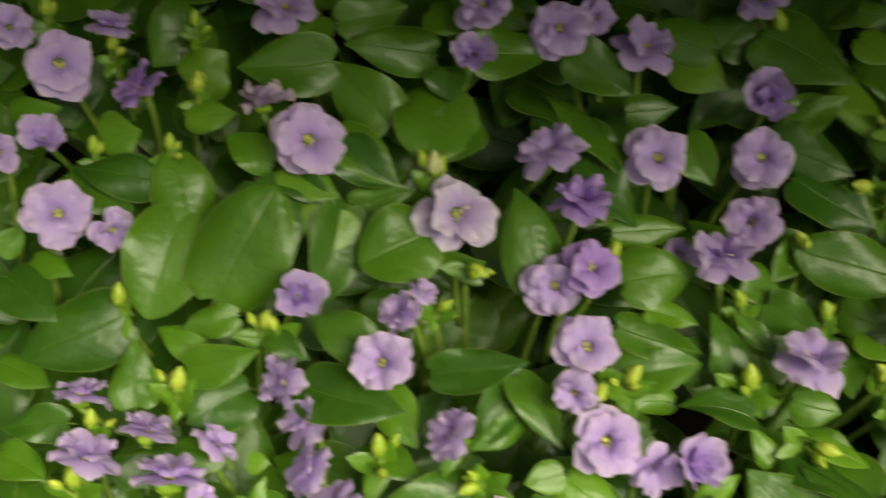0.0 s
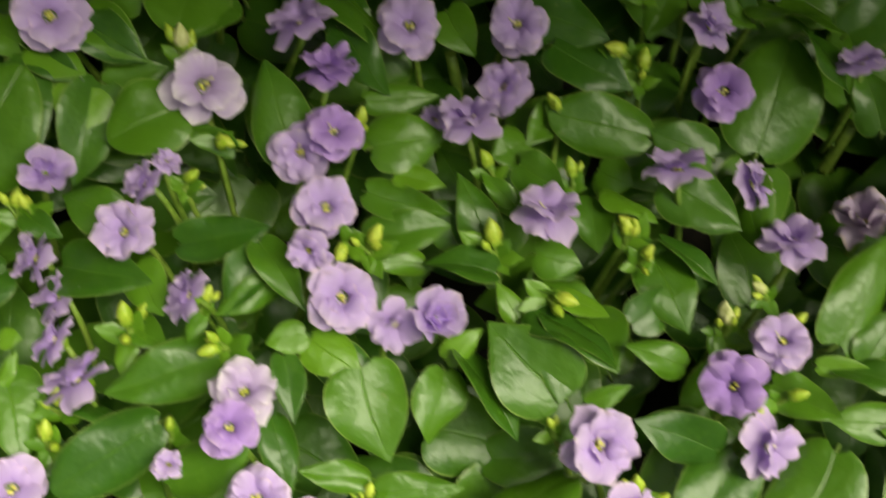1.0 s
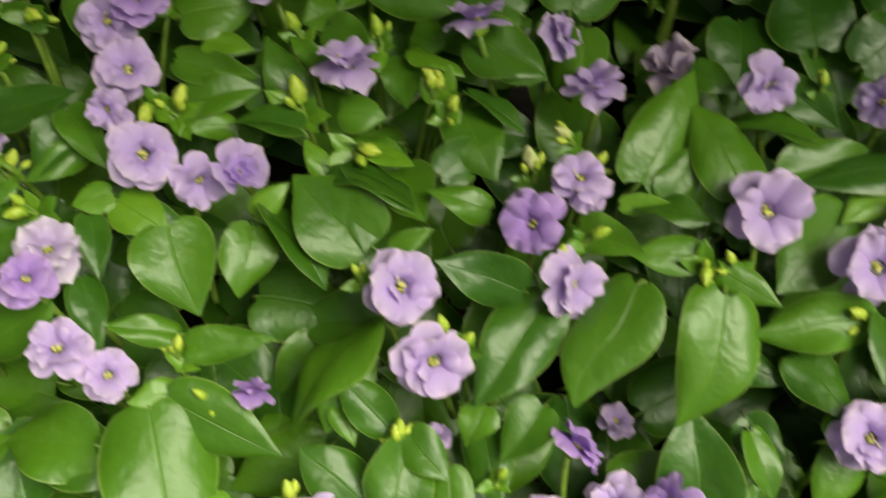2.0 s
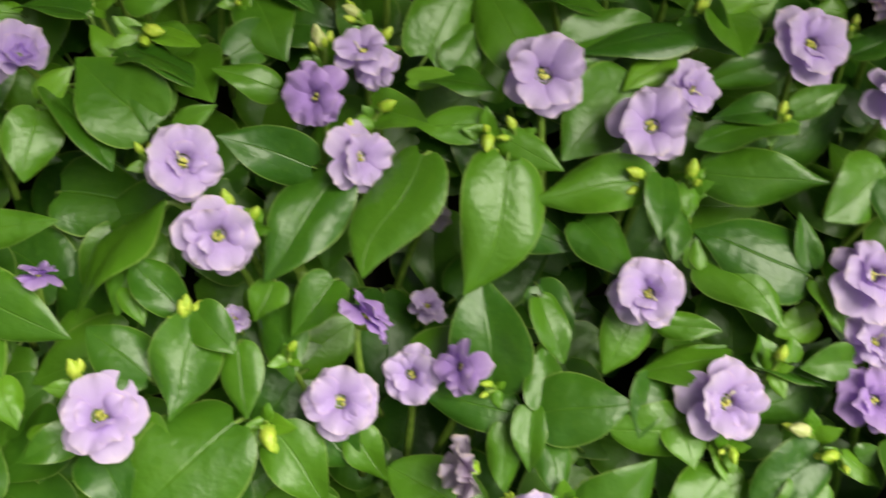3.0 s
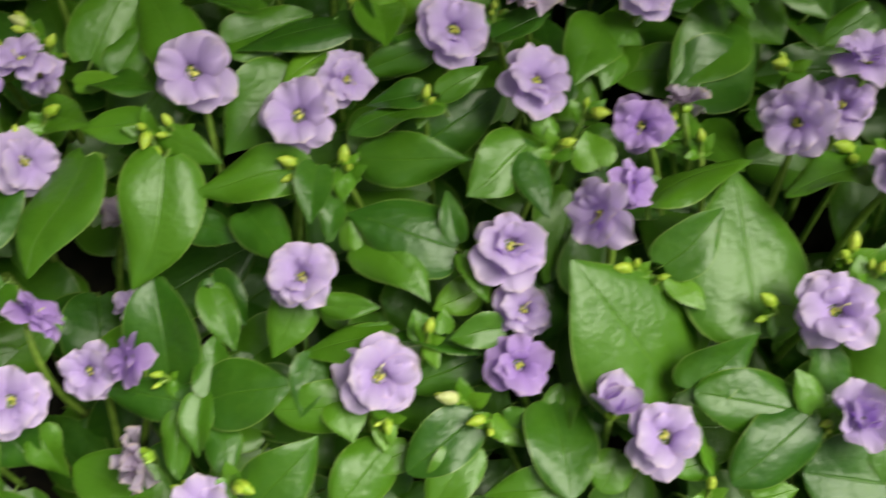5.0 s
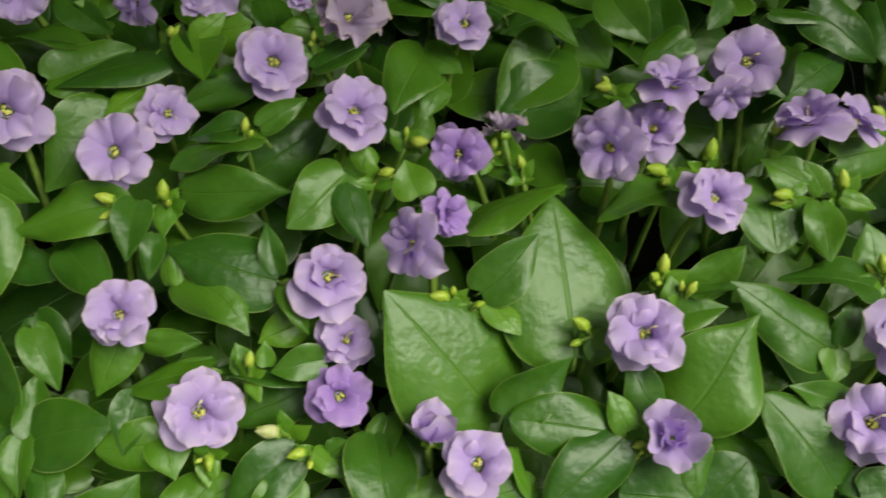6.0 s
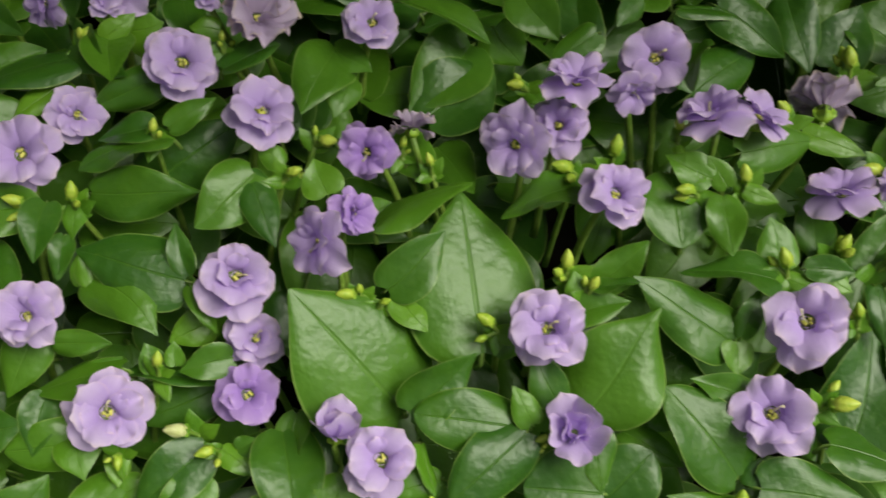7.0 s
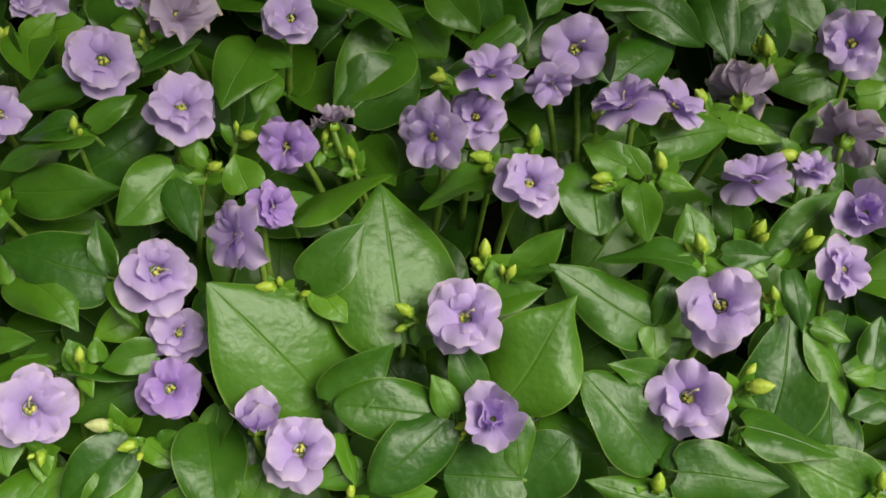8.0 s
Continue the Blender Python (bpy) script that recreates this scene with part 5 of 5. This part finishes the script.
leaf((-0.1768, -0.1218, 0.2104), (-0.1553, -0.1283, 0.2094), (0.05, 0.02, 1.00), 0.0128)
leaf((-0.1460, -0.1393, 0.2052), (-0.1698, -0.1442, 0.2029), (-0.01, -0.38, 0.92), 0.0141)
leaf((-0.1081, -0.1156, 0.2147), (-0.0823, -0.1079, 0.2208), (0.06, -0.74, 0.67), 0.0163)
leaf((-0.0933, -0.0968, 0.2233), (-0.1123, -0.1052, 0.2201), (0.09, -0.52, 0.85), 0.0123)
leaf((-0.1050, -0.1099, 0.2180), (-0.1209, -0.1045, 0.2206), (0.05, -0.31, 0.95), 0.0122)
leaf((-0.0859, -0.1172, 0.2072), (-0.1045, -0.1330, 0.2057), (0.16, -0.29, 0.94), 0.0227)
leaf((-0.0894, -0.1419, 0.2066), (-0.1272, -0.1479, 0.2019), (-0.07, -0.34, 0.94), 0.0083)
leaf((-0.1684, -0.1508, 0.1988), (-0.1490, -0.1582, 0.1982), (0.01, -0.06, 1.00), 0.0140)
leaf((-0.1745, -0.0852, 0.2239), (-0.1576, -0.0897, 0.2232), (-0.04, -0.30, 0.95), 0.0106)
leaf((-0.1567, -0.0439, 0.2481), (-0.1415, -0.0400, 0.2528), (-0.02, -0.74, 0.67), 0.0192)
leaf((-0.1341, 0.0140, 0.2628), (-0.1477, -0.0077, 0.2534), (0.35, -0.55, 0.76), 0.0271)
leaf((-0.1296, -0.0142, 0.2534), (-0.1184, -0.0015, 0.2612), (0.19, -0.63, 0.75), 0.0223)
leaf((-0.0744, 0.0068, 0.2749), (-0.0501, 0.0182, 0.2771), (0.27, -0.70, 0.66), 0.0173)
leaf((-0.0416, 0.0204, 0.2738), (-0.0273, 0.0129, 0.2711), (-0.06, -0.44, 0.90), 0.0137)
leaf((-0.0181, 0.0285, 0.2706), (-0.0018, 0.0249, 0.2675), (-0.01, -0.68, 0.74), 0.0134)
leaf((0.0986, -0.2352, 0.1584), (0.0799, -0.2460, 0.1551), (0.09, -0.43, 0.90), 0.0130)
leaf((0.1036, -0.2414, 0.1547), (0.1171, -0.2576, 0.1477), (0.10, -0.33, 0.94), 0.0205)
leaf((0.1185, -0.2308, 0.1561), (0.1278, -0.2400, 0.1525), (-0.10, -0.45, 0.88), 0.0119)
leaf((0.1003, 0.0048, 0.2527), (0.1182, 0.0112, 0.2612), (-0.09, -0.69, 0.71), 0.0176)
leaf((0.1227, 0.0231, 0.2628), (0.1331, 0.0009, 0.2522), (-0.11, -0.47, 0.88), 0.0182)
leaf((0.0913, 0.0294, 0.2647), (0.1175, 0.0251, 0.2661), (-0.14, -0.61, 0.78), 0.0183)
leaf((0.1495, 0.0076, 0.2572), (0.1404, -0.0109, 0.2468), (-0.26, -0.37, 0.89), 0.0155)
leaf((0.1629, 0.0103, 0.2566), (0.1822, -0.0016, 0.2529), (-0.33, -0.72, 0.61), 0.0196)
leaf((0.1286, 0.0323, 0.2672), (0.1407, 0.0136, 0.2592), (-0.14, -0.46, 0.87), 0.0161)
leaf((0.1803, 0.0262, 0.2678), (0.1853, 0.0375, 0.2757), (-0.16, -0.52, 0.84), 0.0132)
bud((0.3288, -0.1416, 0.2161), (0.21, 0.41, 0.84), 0.0059)
bud((0.3543, -0.1138, 0.2300), (0.17, 0.38, 0.82), 0.0045)
bud((0.3763, -0.1607, 0.2082), (0.93, -0.17, 0.53), 0.0069)
bud((0.3887, -0.1506, 0.2116), (0.93, -0.43, 0.34), 0.0080)
bud((0.4599, -0.1247, 0.2072), (-0.94, -0.20, 0.29), 0.0077)
bud((0.4689, -0.1694, 0.2102), (-0.93, -0.05, 0.41), 0.0089)
bud((0.4888, -0.1644, 0.2133), (0.15, 0.39, 0.85), 0.0090)
bud((0.5092, -0.1840, 0.2101), (-1.01, -0.15, 0.32), 0.0082)
bud((0.5310, -0.1805, 0.2120), (-0.21, 0.45, 0.85), 0.0079)
bud((0.5853, -0.1321, 0.2167), (-0.26, 0.43, 0.80), 0.0097)
bud((0.5817, -0.1763, 0.2035), (-1.06, -0.02, 0.39), 0.0093)
bud((0.5633, -0.2034, 0.1976), (0.34, 0.32, 0.81), 0.0083)
bud((0.5406, -0.2072, 0.1981), (-0.38, 0.48, 0.84), 0.0088)
bud((0.5824, -0.2089, 0.1934), (0.62, 0.03, 0.61), 0.0090)
bud((0.5530, -0.2527, 0.1751), (0.72, -0.24, 0.43), 0.0105)
bud((0.5135, -0.2767, 0.1625), (0.12, 0.53, 0.93), 0.0089)
bud((0.3110, -0.2409, 0.1604), (0.05, -0.91, -0.15), 0.0060)
bud((0.3314, -0.2348, 0.1676), (-0.77, -0.08, 0.37), 0.0094, "pale")
bud((0.3403, -0.2420, 0.1643), (-0.76, -0.33, 0.19), 0.0075)
bud((0.3263, -0.2133, 0.1787), (0.21, 0.49, 0.90), 0.0067)
bud((0.3908, -0.2032, 0.1927), (-0.85, -0.13, 0.35), 0.0076)
bud((0.4038, -0.2066, 0.1912), (0.89, -0.12, 0.57), 0.0048)
bud((0.4363, -0.2167, 0.1906), (-0.75, 0.22, 0.63), 0.0080)
bud((0.4657, -0.2022, 0.2006), (0.03, 0.46, 0.90), 0.0080)
bud((0.4734, -0.2110, 0.1983), (0.45, 0.31, 0.84), 0.0061)
bud((0.4238, -0.1574, 0.2055), (-0.22, 0.41, 0.83), 0.0057)
bud((0.4154, -0.1494, 0.2070), (0.25, 0.38, 0.85), 0.0053)
bud((0.4507, -0.2528, 0.1721), (-0.91, -0.32, 0.21), 0.0052)
bud((0.4127, -0.2673, 0.1642), (0.10, 0.55, 0.95), 0.0055)
bud((0.5892, -0.2843, 0.1594), (0.03, 0.55, 0.90), 0.0080)
bud((0.5639, -0.2247, 0.1881), (-0.25, 0.52, 0.88), 0.0066)
bud((0.5536, -0.1523, 0.2133), (-0.67, 0.34, 0.70), 0.0075)
bud((0.5110, -0.1619, 0.2194), (-0.03, 0.42, 0.85), 0.0064)
bud((0.1441, -0.1687, 0.1971), (-0.15, 0.42, 0.81), 0.0077)
bud((0.1532, -0.1717, 0.1932), (0.60, 0.37, 0.78), 0.0069)
bud((0.1319, -0.1992, 0.1791), (0.17, 0.51, 0.86), 0.0080)
bud((0.1607, -0.2362, 0.1565), (0.30, -0.91, -0.12), 0.0104)
bud((0.2311, -0.1510, 0.2073), (-0.11, -1.03, -0.18), 0.0081)
bud((0.2388, -0.1456, 0.2113), (-0.41, 0.33, 0.77), 0.0058)
bud((0.1671, -0.2087, 0.1691), (0.58, 0.42, 0.82), 0.0054)
bud((0.1710, -0.1109, 0.2171), (-0.04, 0.40, 0.79), 0.0085, "pale")
bud((0.1959, -0.1129, 0.2200), (0.54, 0.30, 0.74), 0.0068)
bud((0.2801, -0.1604, 0.2041), (-0.86, -0.05, 0.51), 0.0076)
bud((0.2993, -0.1581, 0.2038), (0.11, 0.43, 0.84), 0.0081)
bud((0.2392, -0.2517, 0.1436), (-0.74, 0.20, 0.67), 0.0061)
bud((0.2630, -0.2554, 0.1503), (0.78, -0.54, 0.16), 0.0089)
bud((0.2321, -0.2174, 0.1612), (-0.85, -0.22, 0.39), 0.0050)
bud((0.1839, -0.1417, 0.2045), (0.11, 0.43, 0.83), 0.0059)
bud((0.1967, -0.1360, 0.2085), (0.87, 0.06, 0.57), 0.0079)
bud((0.0485, -0.1021, 0.2320), (0.60, 0.36, 0.72), 0.0082)
bud((0.0886, -0.0966, 0.2309), (-0.21, 0.37, 0.77), 0.0115)
bud((0.1160, -0.1160, 0.2225), (0.99, -0.40, 0.22), 0.0093)
bud((0.1723, -0.1127, 0.2170), (-0.16, 0.41, 0.83), 0.0087, "pale")
bud((0.1828, -0.1023, 0.2209), (-0.79, 0.02, 0.57), 0.0076, "pale")
bud((0.0561, -0.1794, 0.1934), (0.15, 0.52, 0.86), 0.0068)
bud((0.1139, -0.1540, 0.2049), (-0.37, 0.36, 0.79), 0.0050)
bud((0.0967, -0.2195, 0.1705), (-0.21, 0.51, 0.88), 0.0086)
bud((0.1308, -0.2005, 0.1785), (-0.10, 0.52, 0.89), 0.0068)
bud((0.0567, -0.2420, 0.1621), (0.14, 0.61, 0.90), 0.0092)
bud((0.0643, -0.1932, 0.1841), (-0.63, 0.14, 0.62), 0.0060)
bud((0.3053, -0.1048, 0.2276), (0.52, 0.20, 0.62), 0.0069)
bud((0.2720, -0.0834, 0.2339), (-0.13, 0.41, 0.79), 0.0063)
bud((0.1351, -0.0877, 0.2297), (-0.12, 0.39, 0.80), 0.0076)
bud((0.1435, -0.0948, 0.2258), (0.48, 0.34, 0.74), 0.0064)
bud((0.0378, -0.1110, 0.2309), (-0.24, -0.95, -0.15), 0.0081)
bud((-0.0300, -0.0429, 0.2585), (-0.02, 0.42, 0.81), 0.0106, "pale")
bud((-0.0088, -0.0753, 0.2411), (0.94, -0.56, 0.09), 0.0084)
bud((0.0381, -0.0619, 0.2460), (0.14, 0.44, 0.84), 0.0081)
bud((0.0486, -0.1029, 0.2317), (0.28, 0.47, 0.85), 0.0090)
bud((0.0838, -0.0703, 0.2388), (-0.52, 0.30, 0.78), 0.0081)
bud((0.1141, -0.0697, 0.2377), (-0.27, 0.42, 0.84), 0.0085)
bud((0.1283, -0.0185, 0.2481), (-0.95, -0.29, 0.38), 0.0098)
bud((0.1393, -0.0209, 0.2459), (0.01, 0.42, 0.81), 0.0098)
bud((-0.0346, -0.1348, 0.2159), (-0.08, 0.51, 0.87), 0.0101)
bud((-0.0021, -0.1458, 0.2164), (-0.69, -0.54, 0.20), 0.0087)
bud((-0.0056, -0.1291, 0.2249), (0.50, 0.47, 0.82), 0.0084)
bud((-0.0820, -0.0982, 0.2266), (0.28, 0.51, 0.83), 0.0085)
bud((0.1354, -0.0866, 0.2299), (-0.80, 0.13, 0.67), 0.0091)
bud((-0.0541, -0.1611, 0.2014), (0.09, 0.57, 0.89), 0.0077)
bud((-0.0555, -0.1721, 0.1976), (0.10, 0.59, 0.89), 0.0088)
bud((-0.0133, -0.1668, 0.2011), (0.05, 0.57, 0.91), 0.0061)
bud((-0.0186, -0.0884, 0.2367), (0.77, 0.28, 0.68), 0.0072)
bud((0.1065, -0.0429, 0.2419), (-0.55, 0.28, 0.76), 0.0083)
bud((-0.1590, -0.0102, 0.2684), (0.22, 0.44, 0.81), 0.0086)
bud((-0.1215, -0.0252, 0.2667), (0.03, 0.42, 0.83), 0.0096)
bud((-0.1282, -0.0457, 0.2552), (0.04, 0.45, 0.85), 0.0075)
bud((-0.1577, -0.0481, 0.2508), (0.07, 0.46, 0.84), 0.0076)
bud((-0.1090, -0.1215, 0.2168), (0.18, 0.54, 0.91), 0.0112)
bud((-0.0798, -0.0989, 0.2262), (-0.44, 0.34, 0.83), 0.0073)
bud((-0.1381, -0.1563, 0.2027), (0.05, 0.58, 0.92), 0.0117)
bud((-0.1371, -0.0962, 0.2265), (0.05, 0.51, 0.89), 0.0103)
bud((0.0924, 0.0351, 0.2771), (-0.38, 0.34, 0.79), 0.0100)
bud((-0.1899, 0.0016, 0.2706), (0.09, 0.42, 0.80), 0.0088)
bud((-0.1369, -0.1379, 0.2098), (0.05, 0.56, 0.91), 0.0087)
bud((-0.1282, -0.0009, 0.2761), (0.03, 0.40, 0.81), 0.0068)
bud((0.1367, 0.0040, 0.2632), (-0.21, 0.40, 0.82), 0.0060)
bud((0.1673, 0.0083, 0.2650), (0.22, 0.36, 0.75), 0.0064)

# ---- the lower leaves in the shade of the others ----


def scatter(x, y, depth, size):
    turn = dice.uniform(0, 2 * math.pi)
    side = Vector((math.cos(turn), math.sin(turn), 0))
    side = (side - UP * side.dot(UP)).normalized()
    mid = Vector((x, y, canopy(x, y))) - UP * depth
    # leaves stay below the flowers beside them
    for head in heads:
        if (head[0] - x) ** 2 + (head[1] - y) ** 2 < 0.030 ** 2:
            high = (mid - Vector(head)).dot(UP) + 0.013
            if high > 0:
                mid -= UP * high
    facing = (UP + Vector([dice.uniform(-0.35, 0.35) for _ in range(3)])).normalized()
    leaf(mid - side * size / 2, mid + side * size / 2 - UP * dice.uniform(0, 0.008), facing, size * dice.uniform(0.66, 0.86), False)


shown = list(taken)
hollows = []


def gap(x, y, radius):
    """An opening between the leaves, through which one looks into the shade."""
    hollows.append((x, y, radius))


gap(0.210, -0.171, 0.016)
gap(0.198, -0.197, 0.012)
gap(0.199, -0.254, 0.018)
gap(0.264, -0.182, 0.009)
gap(0.143, -0.139, 0.008)
gap(0.565, -0.131, 0.013)
gap(0.492, -0.201, 0.009)
gap(0.343, -0.176, 0.008)
gap(0.377, -0.252, 0.009)
gap(0.442, -0.142, 0.008)
gap(0.595, -0.119, 0.009)
gap(0.003, -0.080, 0.010)
gap(0.221, -0.060, 0.017)
gap(0.147, -0.132, 0.012)
gap(0.051, -0.034, 0.006)
gap(0.157, -0.012, 0.009)
gap(0.100, -0.024, 0.009)
gap(-0.012, -0.014, 0.015)
gap(0.066, -0.024, 0.013)
gap(-0.042, -0.030, 0.011)
gap(0.052, 0.018, 0.009)
gap(-0.186, -0.059, 0.008)
gap(-0.084, -0.106, 0.007)
gap(0.144, -0.192, 0.008)
gap(0.078, -0.136, 0.008)
gap(0.195, -0.238, 0.012)
gap(0.218, -0.195, 0.008)
gap(0.192, -0.203, 0.007)
gap(0.202, -0.170, 0.014)
gap(0.213, -0.187, 0.014)
gap(0.159, -0.186, 0.009)
gap(0.196, -0.244, 0.016)
gap(0.179, -0.253, 0.012)
gap(0.262, -0.195, 0.009)
gap(0.132, -0.112, 0.008)
gap(0.204, -0.201, 0.009)
gap(0.118, -0.217, 0.007)
gap(0.435, -0.136, 0.008)
gap(0.383, -0.143, 0.006)
gap(0.254, -0.165, 0.008)
gap(0.280, -0.200, 0.008)
gap(0.492, -0.241, 0.008)
gap(0.374, -0.243, 0.008)
gap(0.536, -0.106, 0.008)
gap(0.219, -0.055, 0.018)
gap(0.174, -0.042, 0.010)
gap(0.070, -0.123, 0.006)
gap(0.146, -0.122, 0.010)
gap(-0.068, -0.122, 0.008)


def in_gap(x, y, rim=0.012):
    return any((x - a) ** 2 + (y - b) ** 2 < (r + rim) ** 2 for a, b, r in hollows)


under = []
for k in range(3000):
    x, y = dice.uniform(-0.30, 0.72), dice.uniform(-0.36, 0.14)
    if all((x - a) ** 2 + (y - b) ** 2 > 0.013 ** 2 for a, b, c in shown) and all((x - a) ** 2 + (y - b) ** 2 > 0.016 ** 2 for a, b in under) and all((x - a) ** 2 + (y - b) ** 2 > 0.024 ** 2 for a, b, c in heads) and not in_gap(x, y):
        under.append((x, y))
for x, y in under:
    near = min(shown, key=lambda p: (p[0] - x) ** 2 + (p[1] - y) ** 2)
    scatter(x, y, canopy(x, y) - near[2] - RISE[1] * (y - near[1]) + dice.uniform(0.020, 0.034) if (near[0] - x) ** 2 + (near[1] - y) ** 2 < 0.001 else 0.026, dice.uniform(0.030, 0.042))


def strewn(step):
    """Places over the bed, one in each cell of a loose grid."""
    for row in range(int(0.52 / step)):
        for column in range(int(1.04 / step)):
            yield -0.31 + (column + dice.uniform(0.0, 1.0)) * step, -0.37 + (row + dice.uniform(0.0, 1.0)) * step


for x, y in strewn(0.0208):
    if not in_gap(x, y):
        scatter(x, y, dice.uniform(0.034, 0.054), dice.uniform(0.028, 0.043))
for x, y in strewn(0.0290):
    if not in_gap(x, y, 0.012 if x > 0.12 else 0.010):
        scatter(x, y, dice.uniform(0.054, 0.078), dice.uniform(0.036, 0.047))
# low leaves grow in the gaps too, more of them at one end of the bed
for x, y, r in hollows:
    for k in range(3 if x < 0.12 else 2):
        scatter(x + dice.uniform(-r, r), y + dice.uniform(-r, r), dice.uniform(0.066, 0.100) if x < 0.12 else dice.uniform(0.072, 0.105), dice.uniform(0.030, 0.044))

# ---- the bed goes on past the middle ----
free = []
for k in range(2600):
    x, y = dice.uniform(-0.40, 0.84), dice.uniform(-0.46, 0.24)
    if all((x - a) ** 2 + (y - b) ** 2 > 0.040 ** 2 for a, b, c in shown) and all((x - a) ** 2 + (y - b) ** 2 > 0.0185 ** 2 for a, b in free):
        free.append((x, y))
for k, (x, y) in enumerate(free):
    scatter(x, y, dice.uniform(0.006, 0.02), dice.uniform(0.026, 0.042))
    if k % 14 == 0:
        flower((x, y, canopy(x, y) + 0.002), UP + Vector((dice.uniform(-0.4, 0.4), dice.uniform(-0.5, 0.3), 0)), dice.uniform(0.022, 0.03))

# ---- stems at the rim that bear nothing are taken out ----
for plant, crown in plants:
    if len(plant.children) < 2:
        for ob in (*plant.children, plant):
            bpy.data.objects.remove(ob)
        continue
    names = [ob.name.split(".")[0] for ob in plant.children]
    if names.count("flower") > 2:
        text = WITH_FLOWERS
    elif names.count("flower"):
        text = "leafy plant with glossy green leaves and few lilac double flowers"
    elif names.count("bud"):
        text = "glossy green leafy plant with yellow-green buds, not yet open"
    else:
        text = "glossy green leafy plant without flowers"
    tagged(plant, text, "plant", "plants of the flower bed")
